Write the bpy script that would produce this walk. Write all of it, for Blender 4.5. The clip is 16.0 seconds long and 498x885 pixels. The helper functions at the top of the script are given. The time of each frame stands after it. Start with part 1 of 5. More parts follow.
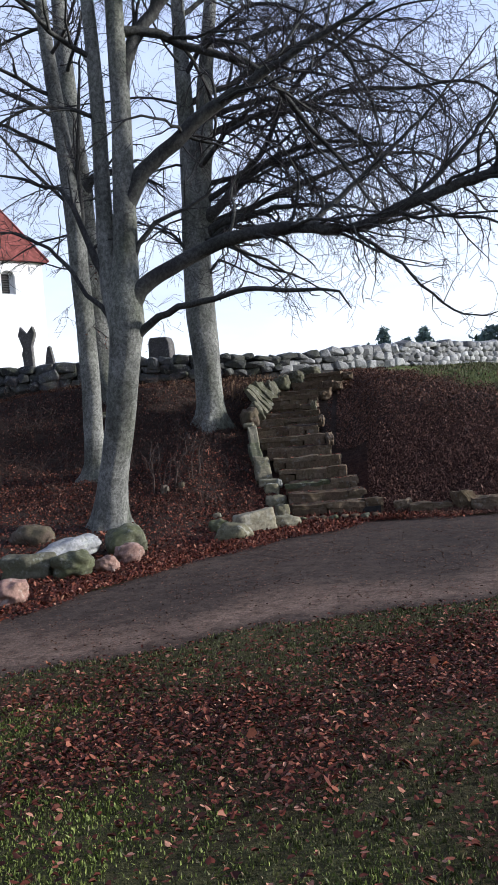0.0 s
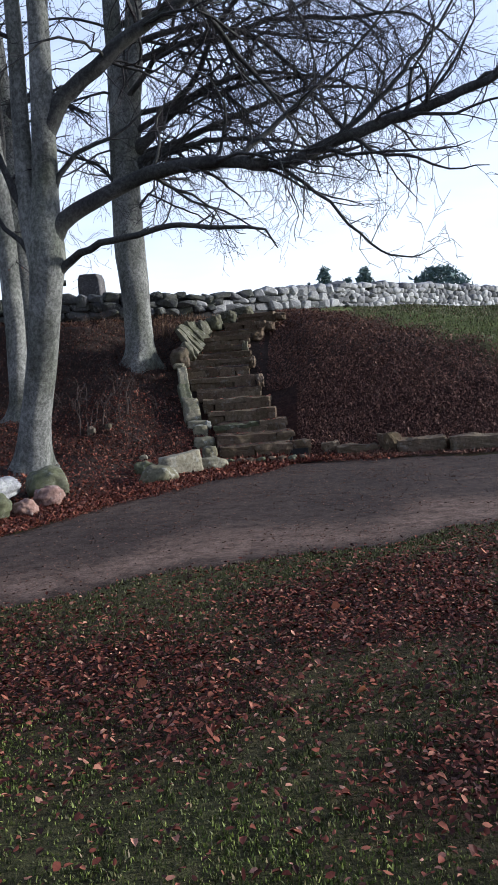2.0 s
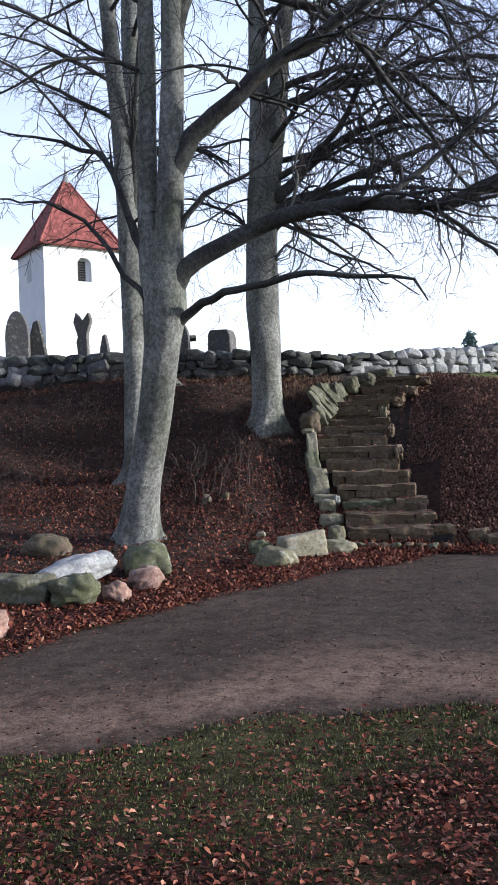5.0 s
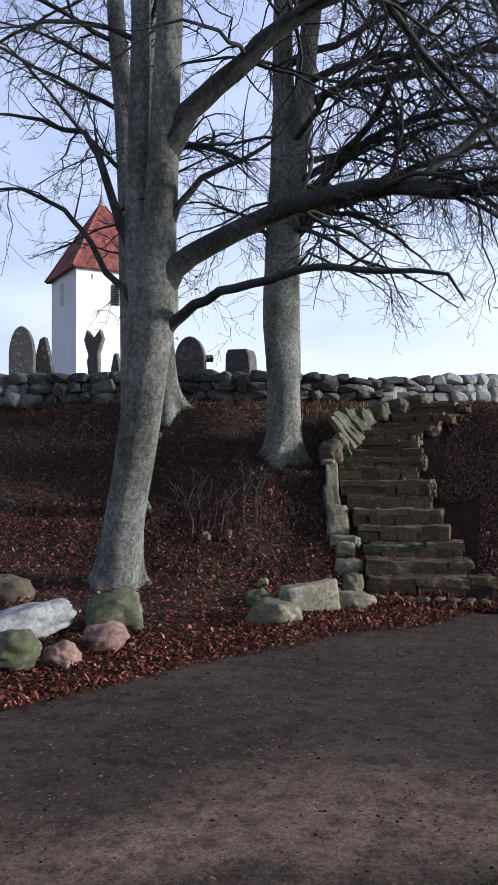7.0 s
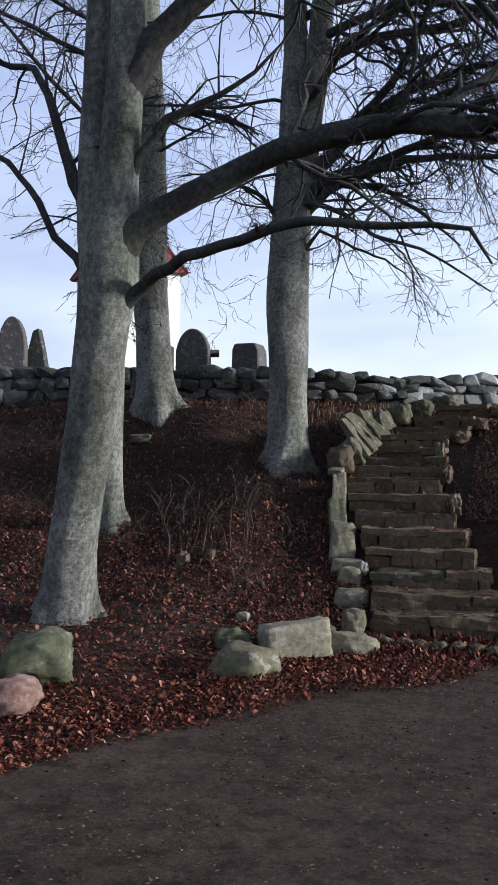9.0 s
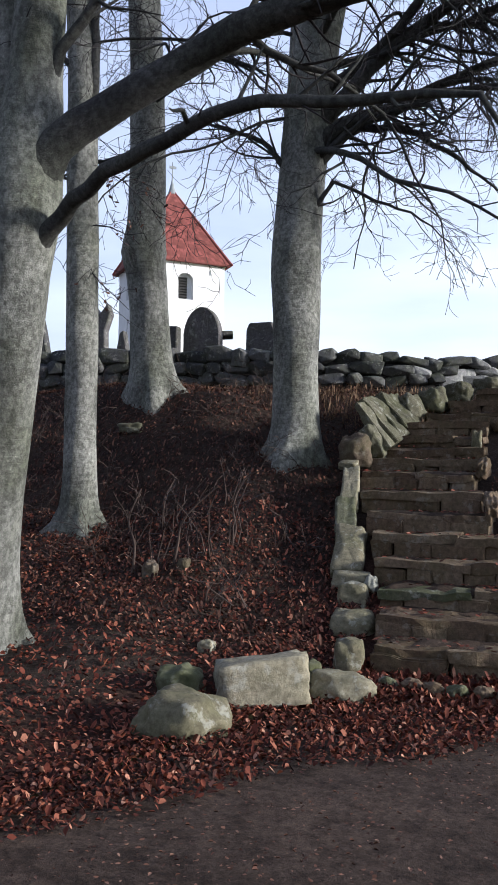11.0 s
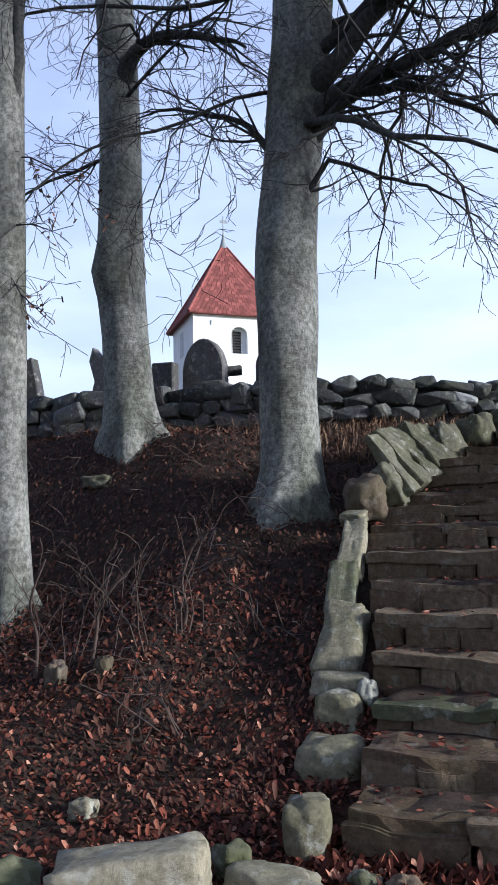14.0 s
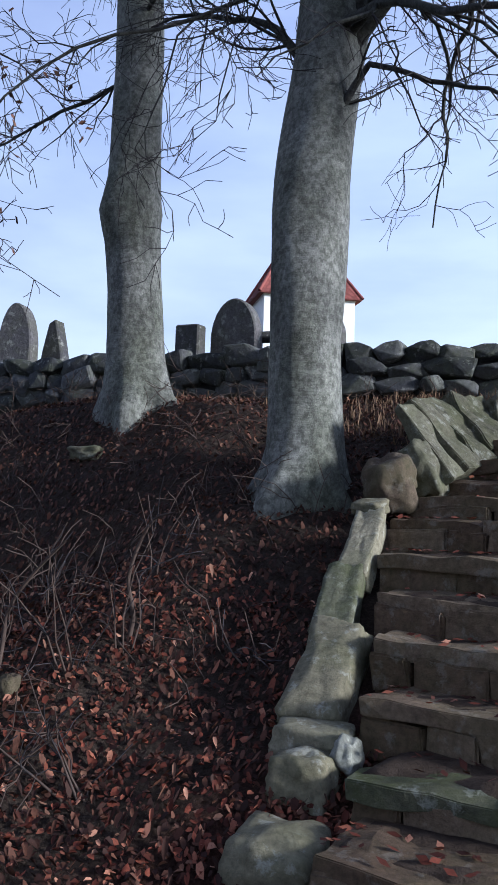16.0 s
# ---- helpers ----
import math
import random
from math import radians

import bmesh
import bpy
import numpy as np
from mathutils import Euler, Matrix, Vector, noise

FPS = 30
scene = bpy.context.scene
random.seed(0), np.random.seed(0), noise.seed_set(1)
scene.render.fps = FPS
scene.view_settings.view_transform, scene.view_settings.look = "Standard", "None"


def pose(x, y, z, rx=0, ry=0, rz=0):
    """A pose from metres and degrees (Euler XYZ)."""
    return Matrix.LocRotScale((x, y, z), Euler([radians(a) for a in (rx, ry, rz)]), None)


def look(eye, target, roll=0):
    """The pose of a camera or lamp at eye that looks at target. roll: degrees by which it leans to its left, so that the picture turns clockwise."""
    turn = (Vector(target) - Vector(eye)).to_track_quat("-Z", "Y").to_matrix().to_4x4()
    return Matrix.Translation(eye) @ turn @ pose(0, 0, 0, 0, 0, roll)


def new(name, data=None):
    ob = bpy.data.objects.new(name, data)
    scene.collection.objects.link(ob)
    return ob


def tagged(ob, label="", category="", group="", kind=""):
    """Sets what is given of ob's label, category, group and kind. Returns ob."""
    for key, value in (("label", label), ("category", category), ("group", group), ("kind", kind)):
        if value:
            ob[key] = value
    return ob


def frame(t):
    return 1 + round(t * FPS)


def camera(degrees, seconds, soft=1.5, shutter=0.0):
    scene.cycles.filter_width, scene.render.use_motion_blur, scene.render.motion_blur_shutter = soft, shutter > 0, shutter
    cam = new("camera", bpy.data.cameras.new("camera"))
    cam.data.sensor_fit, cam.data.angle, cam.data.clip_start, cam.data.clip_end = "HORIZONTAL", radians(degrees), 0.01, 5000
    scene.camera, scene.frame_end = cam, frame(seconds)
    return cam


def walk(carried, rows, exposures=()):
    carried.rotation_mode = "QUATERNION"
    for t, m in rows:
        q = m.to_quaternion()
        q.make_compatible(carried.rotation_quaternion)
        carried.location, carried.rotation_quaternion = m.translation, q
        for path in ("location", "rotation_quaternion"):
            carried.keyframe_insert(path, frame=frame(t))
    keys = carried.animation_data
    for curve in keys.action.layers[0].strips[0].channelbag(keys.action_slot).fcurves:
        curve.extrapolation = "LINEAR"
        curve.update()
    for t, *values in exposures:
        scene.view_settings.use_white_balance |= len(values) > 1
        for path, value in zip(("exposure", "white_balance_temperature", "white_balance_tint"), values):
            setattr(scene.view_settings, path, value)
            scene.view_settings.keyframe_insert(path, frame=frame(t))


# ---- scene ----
cam = camera(33.0, 16.0)
PATH = [
    (0, (1.555, -0.332, 1.579), (1.235, 1.642, 1.556), -4.7),
    (0.5, (1.616, -0.339, 1.578), (1.306, 1.637, 1.54), -4.9),
    (1, (1.647, -0.334, 1.582), (1.417, 1.652, 1.535), -4.8),
    (1.5, (1.691, -0.284, 1.58), (1.601, 1.712, 1.487), -4.9),
    (2, (1.795, -0.164, 1.584), (1.598, 1.819, 1.408), -4.3),
    (2.5, (1.906, 0.042, 1.561), (1.585, 2.005, 1.352), -2.4),
    (3, (1.987, 0.34, 1.52), (1.698, 2.304, 1.278), -0.7),
    (3.5, (1.902, 0.565, 1.548), (1.652, 2.531, 1.281), -1.9),
    (4, (1.943, 0.906, 1.63), (1.565, 2.862, 1.451), -1.4),
    (4.5, (1.788, 1.2, 1.662), (1.374, 3.156, 1.61), -2.0),
    (5, (1.623, 1.517, 1.69), (1.121, 3.453, 1.673), -1.7),
    (7.5, (1.634, 3.876, 1.626), (0.994, 5.77, 1.688), 1.0),
    (8, (1.645, 4.332, 1.657), (0.95, 6.207, 1.684), 2.4),
    (8.5, (1.639, 4.79, 1.684), (0.97, 6.673, 1.748), 0.9),
    (11, (1.715, 7.276, 1.596), (0.898, 9.1, 1.673), 0.8),
    (11.5, (1.699, 7.696, 1.58), (0.765, 9.462, 1.665), -0.8),
    (12, (1.639, 8.165, 1.584), (0.677, 9.914, 1.712), -0.2),
    (12.5, (1.629, 8.616, 1.597), (0.675, 10.362, 1.793), 1.0),
    (13, (1.648, 9.042, 1.608), (0.678, 10.783, 1.783), 0.5),
    (13.5, (1.63, 9.449, 1.598), (0.655, 11.186, 1.777), -1.6),
    (14, (1.609, 9.841, 1.572), (0.625, 11.567, 1.796), -1.1),
    (14.5, (1.536, 10.291, 1.569), (0.508, 11.989, 1.81), 0.3),
    (15, (1.475, 10.728, 1.586), (0.425, 12.415, 1.813), 1.2),
    (15.5, (1.45, 11.107, 1.588), (0.334, 12.753, 1.802), 2.6),
    (16, (1.357, 11.477, 1.58), (0.21, 13.103, 1.777), 1.7),
]
EXPOSURES = [(0, 0.4, 5850, 10), (1.5, 0.5, 5750, 10), (2, 0.4, 5700, 10), (2.5, 0.68, 5750, 10), (3, 0.7, 5800, 10), (3.6, 0.58, 5800, 10), (4, 0.85, 5800, 10), (4.6, 0.95, 5800, 10), (5, 0.72, 5850, 10), (5.4, 0.35, 5850, 10), (7.5, 0.2, 5850, 10), (8.5, 0.15, 5850, 10), (11, 0.45, 5950, 10), (12.2, 0.5, 5900, 10), (13, 0.35, 5600, 10), (14, 0.5, 5600, 10), (15, 0.35, 5450, 10), (16, 0.35, 5380, 10)]
walk(cam, [(t, look(eye, target, roll)) for t, eye, target, roll in PATH], EXPOSURES)

# world and sun
SUN_AZ, SUN_EL = radians(80), radians(14)
CLOUD = 6.5
world = bpy.data.worlds.new("sky")
scene.world = world
world.use_nodes = True
wn = world.node_tree
wn.nodes.clear()
w_out = wn.nodes.new("ShaderNodeOutputWorld")
w_bg = wn.nodes.new("ShaderNodeBackground")
w_sky = wn.nodes.new("ShaderNodeTexSky")
w_sky.sky_type, w_sky.sun_disc = "NISHITA", False
w_sky.sun_elevation, w_sky.sun_rotation = SUN_EL, SUN_AZ
w_sky.air_density, w_sky.dust_density, w_sky.ozone_density = 1.0, 2.5, 3.0
w_bg.inputs["Strength"].default_value = 0.15
# thin high cloud: bright towards the horizon, torn and bluer overhead
w_geo = wn.nodes.new("ShaderNodeTexCoord")
w_sep = wn.nodes.new("ShaderNodeSeparateXYZ")
wn.links.new(w_geo.outputs["Generated"], w_sep.inputs[0])
w_alt = wn.nodes.new("ShaderNodeValToRGB")
w_alt.color_ramp.elements[0].position, w_alt.color_ramp.elements[0].color = 0.0, (1.0, 1.0, 1.0, 1)
w_alt.color_ramp.elements[1].position, w_alt.color_ramp.elements[1].color = 0.75, (0.36, 0.4, 0.6, 1)
w_mid = w_alt.color_ramp.elements.new(0.2)
w_mid.color = (0.76, 0.82, 0.98, 1)
w_mid2 = w_alt.color_ramp.elements.new(0.42)
w_mid2.color = (0.56, 0.63, 0.88, 1)
wn.links.new(w_sep.outputs["Z"], w_alt.inputs["Fac"])
w_map = wn.nodes.new("ShaderNodeMapping")
w_map.inputs["Scale"].default_value = (1.0, 1.6, 4.5)
wn.links.new(w_geo.outputs["Generated"], w_map.inputs["Vector"])
w_cl = wn.nodes.new("ShaderNodeTexNoise")
w_cl.inputs["Scale"].default_value, w_cl.inputs["Detail"].default_value = 2.6, 6
wn.links.new(w_map.outputs[0], w_cl.inputs["Vector"])
w_cr = wn.nodes.new("ShaderNodeValToRGB")
w_cr.color_ramp.elements[0].position, w_cr.color_ramp.elements[0].color = 0.35, (0.98, 0.99, 1.02, 1)
w_cr.color_ramp.elements[1].position, w_cr.color_ramp.elements[1].color = 0.68, (1.3, 1.27, 1.16, 1)
wn.links.new(w_cl.outputs["Fac"], w_cr.inputs["Fac"])
w_mul = wn.nodes.new("ShaderNodeMix")
w_mul.data_type, w_mul.blend_type = "RGBA", "MULTIPLY"
w_mul.inputs[0].default_value = 1.0
wn.links.new(w_alt.outputs["Color"], w_mul.inputs[6])
wn.links.new(w_cr.outputs["Color"], w_mul.inputs[7])
w_scl = wn.nodes.new("ShaderNodeMix")
w_scl.data_type, w_scl.blend_type = "RGBA", "MULTIPLY"
w_scl.inputs[0].default_value = 1.0
# the sky is brighter on the sun's side
w_dot = wn.nodes.new("ShaderNodeVectorMath")
w_dot.operation = "DOT_PRODUCT"
w_dot.inputs[1].default_value = (0.75, 0.66, 0.0)
wn.links.new(w_geo.outputs["Generated"], w_dot.inputs[0])
w_side = wn.nodes.new("ShaderNodeMapRange")
w_side.inputs["From Min"].default_value, w_side.inputs["From Max"].default_value = -0.9, 0.6
w_side.inputs["To Min"].default_value, w_side.inputs["To Max"].default_value = CLOUD * 0.55, CLOUD
wn.links.new(w_dot.outputs["Value"], w_side.inputs["Value"])
wn.links.new(w_side.outputs["Result"], w_scl.inputs[7])
wn.links.new(w_mul.outputs[2], w_scl.inputs[6])
w_mix = wn.nodes.new("ShaderNodeMix")
w_mix.data_type = "RGBA"
w_mix.inputs[0].default_value = 0.85
wn.links.new(w_sky.outputs[0], w_mix.inputs[6])
wn.links.new(w_scl.outputs[2], w_mix.inputs[7])
wn.links.new(w_mix.outputs[2], w_bg.inputs["Color"])
wn.links.new(w_bg.outputs[0], w_out.inputs["Surface"])
sun = new("sun", bpy.data.lights.new("sun", "SUN"))
sun.data.energy, sun.data.angle, sun.data.color = 5.0, radians(8), (1.0, 0.93, 0.83)
sun.matrix_world = look((0, 0, 0), (-math.sin(SUN_AZ) * math.cos(SUN_EL), -math.cos(SUN_AZ) * math.cos(SUN_EL), -math.sin(SUN_EL)))
scene.view_settings.exposure = 0.0


# materials
def mat(name, rough=0.9, spec=0.3):
    m = bpy.data.materials.new(name)
    m.use_nodes = True
    nt = m.node_tree
    b = nt.nodes["Principled BSDF"]
    b.inputs["Roughness"].default_value = rough
    b.inputs["Specular IOR Level"].default_value = spec
    return m, nt, b


def coords(nt, kind="Object", scale=(1, 1, 1)):
    c = nt.nodes.new("ShaderNodeTexCoord")
    mp = nt.nodes.new("ShaderNodeMapping")
    mp.inputs["Scale"].default_value = scale
    nt.links.new(c.outputs[kind], mp.inputs["Vector"])
    return mp.outputs[0]


def geo_pos(nt, scale=(1, 1, 1)):
    g = nt.nodes.new("ShaderNodeNewGeometry")
    mp = nt.nodes.new("ShaderNodeMapping")
    mp.inputs["Scale"].default_value = scale
    nt.links.new(g.outputs["Position"], mp.inputs["Vector"])
    return mp.outputs[0]


def tex_noise(nt, vec, scale, detail=4, rough=0.6):
    n = nt.nodes.new("ShaderNodeTexNoise")
    n.inputs["Scale"].default_value, n.inputs["Detail"].default_value, n.inputs["Roughness"].default_value = scale, detail, rough
    nt.links.new(vec, n.inputs["Vector"])
    return n.outputs["Fac"]


def ramp(nt, fac, stops):
    r = nt.nodes.new("ShaderNodeValToRGB")
    e = r.color_ramp.elements
    while len(e) < len(stops):
        e.new(0.5)
    for el, (p, c) in zip(e, stops):
        el.position, el.color = p, (*c, 1)
    nt.links.new(fac, r.inputs["Fac"])
    return r.outputs["Color"]


def mix(nt, fac, a, b, how="MIX"):
    m = nt.nodes.new("ShaderNodeMix")
    m.data_type, m.blend_type = "RGBA", how
    for key, v in ((0, fac), (6, a), (7, b)):
        if isinstance(v, (int, float)):
            m.inputs[key].default_value = v
        elif isinstance(v, tuple):
            m.inputs[key].default_value = (*v, 1)
        else:
            nt.links.new(v, m.inputs[key])
    return m.outputs[2]


def bump(nt, b, height, strength=0.5, dist=0.02):
    n = nt.nodes.new("ShaderNodeBump")
    n.inputs["Strength"].default_value, n.inputs["Distance"].default_value = strength, dist
    nt.links.new(height, n.inputs["Height"])
    nt.links.new(n.outputs[0], b.inputs["Normal"])


def attr(nt, name):
    a = nt.nodes.new("ShaderNodeAttribute")
    a.attribute_name = name
    return a.outputs["Fac"]


def info_random(nt):
    return nt.nodes.new("ShaderNodeObjectInfo").outputs["Random"]


def island_random(nt):
    return nt.nodes.new("ShaderNodeNewGeometry").outputs["Random Per Island"]


def stone_material(name, dark, mid, light, moss=0.0, lichen=0.25):
    m, nt, b = mat(name, 0.92, 0.15)
    pos = geo_pos(nt)
    base = ramp(nt, info_random(nt), [(0.0, dark), (0.5, mid), (1.0, light)])
    grain = ramp(nt, tex_noise(nt, pos, 22, 6, 0.75), [(0.3, (0.45, 0.45, 0.45)), (0.7, (1.25, 1.25, 1.25))])
    col = mix(nt, 1.0, base, grain, "MULTIPLY")
    if lichen:
        spots = ramp(nt, tex_noise(nt, pos, 9, 5, 0.7), [(0.56, (0, 0, 0)), (0.64, (1, 1, 1))])
        col = mix(nt, spots, col, mix(nt, lichen, col, (0.55, 0.56, 0.5)))
    if moss:
        g = ramp(nt, tex_noise(nt, pos, 3.5, 5, 0.7), [(0.42, (0, 0, 0)), (0.62, (1, 1, 1))])
        col = mix(nt, g, col, mix(nt, moss, col, (0.075, 0.085, 0.03)))
    nt.links.new(col, b.inputs["Base Color"])
    bump(nt, b, tex_noise(nt, pos, 30, 8, 0.75), 0.7, 0.02)
    return m


def bark_material(name, dark, light, green):
    m, nt, b = mat(name, 0.8, 0.3)
    pos = geo_pos(nt, (1, 1, 0.6))
    col = ramp(nt, tex_noise(nt, pos, 2.4, 6, 0.6), [(0.3, dark), (0.5, tuple((a + c) / 2 for a, c in zip(dark, light))), (0.7, light)])
    g = ramp(nt, tex_noise(nt, pos, 1.3, 5, 0.65), [(0.42, (0, 0, 0)), (0.66, (1, 1, 1))])
    col = mix(nt, g, col, mix(nt, 0.45, col, green))
    speck = ramp(nt, tex_noise(nt, geo_pos(nt, (1, 1, 0.8)), 21, 6, 0.75), [(0.41, (0.5, 0.5, 0.47)), (0.51, (0.95, 0.95, 0.93)), (0.6, (1.4, 1.4, 1.36))])
    col = mix(nt, 0.9, col, speck, "MULTIPLY")
    rings = tex_noise(nt, geo_pos(nt, (1.0, 1.0, 9)), 2.2, 7, 0.75)
    col = mix(nt, 0.4, col, ramp(nt, rings, [(0.31, (0.25, 0.25, 0.24)), (0.37, (1.0, 1.0, 1.0))]), "MULTIPLY")
    nt.links.new(col, b.inputs["Base Color"])
    dots = ramp(nt, tex_noise(nt, geo_pos(nt), 60, 4, 0.6), [(0.6, (1.0, 1.0, 1.0)), (0.66, (1.5, 1.5, 1.45))])
    col = mix(nt, 1.0, col, dots, "MULTIPLY")
    nt.links.new(col, b.inputs["Base Color"])
    add = nt.nodes.new("ShaderNodeMath")
    nt.links.new(rings, add.inputs[0])
    nt.links.new(tex_noise(nt, geo_pos(nt), 26, 8, 0.85), add.inputs[1])
    bump(nt, b, add.outputs[0], 0.75, 0.025)
    return m


def plain_material(name, dark, light, scale=8, rough=0.85, bumpy=0.3, per_island=False, spec=0.3):
    m, nt, b = mat(name, rough, spec)
    pos = geo_pos(nt)
    col = ramp(nt, tex_noise(nt, pos, scale, 6, 0.7), [(0.32, dark), (0.68, light)])
    if per_island:
        col = mix(nt, 0.6, col, ramp(nt, island_random(nt), [(0, (0.45, 0.45, 0.45)), (1, (1.5, 1.5, 1.5))]), "MULTIPLY")
    nt.links.new(col, b.inputs["Base Color"])
    bump(nt, b, tex_noise(nt, pos, scale * 4, 6, 0.7), bumpy, 0.02)
    return m


BARK = bark_material("beech_bark", (0.06, 0.061, 0.055), (0.29, 0.29, 0.27), (0.11, 0.122, 0.07))
# Limb and twig bark darkened: the backlit look is put into its colour.
BARK_BACKLIT = bark_material("backlit_branch_bark", (0.024, 0.023, 0.024), (0.085, 0.083, 0.08), (0.045, 0.05, 0.033))
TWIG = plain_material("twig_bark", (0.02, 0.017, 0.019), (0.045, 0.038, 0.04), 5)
WALL_STONE = stone_material("wall_stone", (0.14, 0.14, 0.142), (0.27, 0.27, 0.27), (0.46, 0.46, 0.455), 0.1, 0.5)
# Dark copy of the wall stone; tree shade is put into its colour.
WALL_STONE_SHADED = stone_material("shaded_wall_stone", (0.05, 0.052, 0.055), (0.085, 0.085, 0.09), (0.14, 0.14, 0.145), 0.35, 0.3)
CURB_STONE = stone_material("curb_stone", (0.17, 0.152, 0.1), (0.22, 0.198, 0.135), (0.27, 0.245, 0.175), 0.28, 0.35)
SLAB_STONE = stone_material("pale_slab_stone", (0.25, 0.222, 0.155), (0.3, 0.268, 0.19), (0.36, 0.32, 0.232), 0.2, 0.3)
STEP_STONE = stone_material("step_stone", (0.1, 0.067, 0.043), (0.135, 0.094, 0.062), (0.17, 0.125, 0.085), 0.2, 0.12)
TILTED_STONE = stone_material("tilted_slab_stone", (0.09, 0.085, 0.06), (0.12, 0.112, 0.08), (0.16, 0.15, 0.11), 0.35, 0.25)
SAPLING = plain_material("sapling_bark", (0.04, 0.027, 0.022), (0.095, 0.066, 0.053), 8)
MOSS_STONE = stone_material("mossy_stone", (0.085, 0.085, 0.055), (0.115, 0.115, 0.075), (0.15, 0.148, 0.105), 0.6, 0.25)
PINK_STONE = stone_material("pink_granite", (0.27, 0.17, 0.14), (0.33, 0.2, 0.16), (0.38, 0.27, 0.2), 0.15, 0.3)
GRAVE_STONE = stone_material("headstone_granite", (0.05, 0.05, 0.055), (0.1, 0.095, 0.1), (0.16, 0.15, 0.15), 0.25, 0.3)
BROWN_STONE = stone_material("brown_boulder", (0.1, 0.075, 0.055), (0.12, 0.09, 0.066), (0.14, 0.105, 0.08), 0.3, 0.1)
PLASTER = plain_material("white_limewash", (0.72, 0.72, 0.72), (0.84, 0.84, 0.83), 0.8, 0.9, 0.1)
TILE = plain_material("red_roof_tile", (0.2, 0.062, 0.052), (0.28, 0.088, 0.072), 4, 0.8, 0.2, True)
LOUVER = plain_material("dark_louver_wood", (0.02, 0.02, 0.022), (0.05, 0.048, 0.045), 12)
LEAD = plain_material("grey_lead", (0.2, 0.22, 0.23), (0.3, 0.33, 0.33), 6, 0.6)


def ground_material():
    m, nt, b = mat("ground_cover", 0.98, 0.1)
    pos = geo_pos(nt)
    fine, mid, wide = tex_noise(nt, pos, 60, 6, 0.8), tex_noise(nt, pos, 9, 6, 0.75), tex_noise(nt, pos, 1.1, 4, 0.6)
    grass = mix(nt, 1.0, ramp(nt, mid, [(0.3, (0.04, 0.032, 0.018)), (0.7, (0.075, 0.088, 0.032))]), ramp(nt, fine, [(0.3, (0.5, 0.5, 0.5)), (0.7, (1.5, 1.5, 1.4))]), "MULTIPLY")
    green = mix(nt, 1.0, ramp(nt, mid, [(0.3, (0.07, 0.085, 0.03)), (0.7, (0.13, 0.16, 0.05))]), ramp(nt, fine, [(0.3, (0.6, 0.6, 0.6)), (0.7, (1.4, 1.4, 1.3))]), "MULTIPLY")
    litter = mix(nt, 1.0, ramp(nt, mid, [(0.3, (0.018, 0.011, 0.009)), (0.5, (0.04, 0.021, 0.016)), (0.72, (0.085, 0.042, 0.03))]), ramp(nt, fine, [(0.35, (0.4, 0.4, 0.4)), (0.65, (1.7, 1.6, 1.5))]), "MULTIPLY")
    col = mix(nt, attr(nt, "litter"), grass, litter)
    humus = mix(nt, 1.0, ramp(nt, mid, [(0.3, (0.02, 0.014, 0.011)), (0.7, (0.06, 0.044, 0.034))]), ramp(nt, fine, [(0.35, (0.5, 0.5, 0.5)), (0.65, (1.5, 1.5, 1.5))]), "MULTIPLY")
    col = mix(nt, attr(nt, "dull"), col, humus)
    col = mix(nt, attr(nt, "green"), col, green)
    col = mix(nt, 0.5, col, ramp(nt, wide, [(0.35, (0.6, 0.6, 0.6)), (0.65, (1.3, 1.3, 1.3))]), "MULTIPLY")
    nt.links.new(col, b.inputs["Base Color"])
    bump(nt, b, mid, 0.9, 0.05)
    return m


def road_material():
    m, nt, b = mat("gravel_path", 0.95, 0.2)
    pos = geo_pos(nt)
    wide = ramp(nt, tex_noise(nt, pos, 0.7, 5, 0.6), [(0.3, (0.034, 0.0235, 0.018)), (0.7, (0.068, 0.048, 0.037))])
    # Pale near-side band: open-sky light as well as wear, put into the colour.
    wide = mix(nt, attr(nt, "worn_lit"), wide, mix(nt, 1.0, wide, (2.7, 2.65, 2.6), "MULTIPLY"))
    grit = ramp(nt, tex_noise(nt, pos, 38, 10, 0.95), [(0.42, (0.3, 0.29, 0.28)), (0.5, (0.95, 0.94, 0.92)), (0.6, (1.7, 1.66, 1.62))])
    patch = ramp(nt, tex_noise(nt, pos, 5, 8, 0.8), [(0.4, (0.5, 0.46, 0.43)), (0.54, (1.15, 1.15, 1.15))])
    col = mix(nt, 1.0, mix(nt, 1.0, wide, grit, "MULTIPLY"), patch, "MULTIPLY")
    nt.links.new(col, b.inputs["Base Color"])
    bump(nt, b, tex_noise(nt, pos, 70, 6, 0.8), 0.6, 0.02)
    return m


def leaf_material(name, stops, rough=0.7):
    m, nt, b = mat(name, rough, 0.18)
    col = ramp(nt, island_random(nt), stops)
    col = mix(nt, 0.6, col, ramp(nt, tex_noise(nt, geo_pos(nt), 70, 4, 0.7), [(0.3, (0.55, 0.55, 0.55)), (0.7, (1.35, 1.35, 1.35))]), "MULTIPLY")
    nt.links.new(col, b.inputs["Base Color"])
    return m


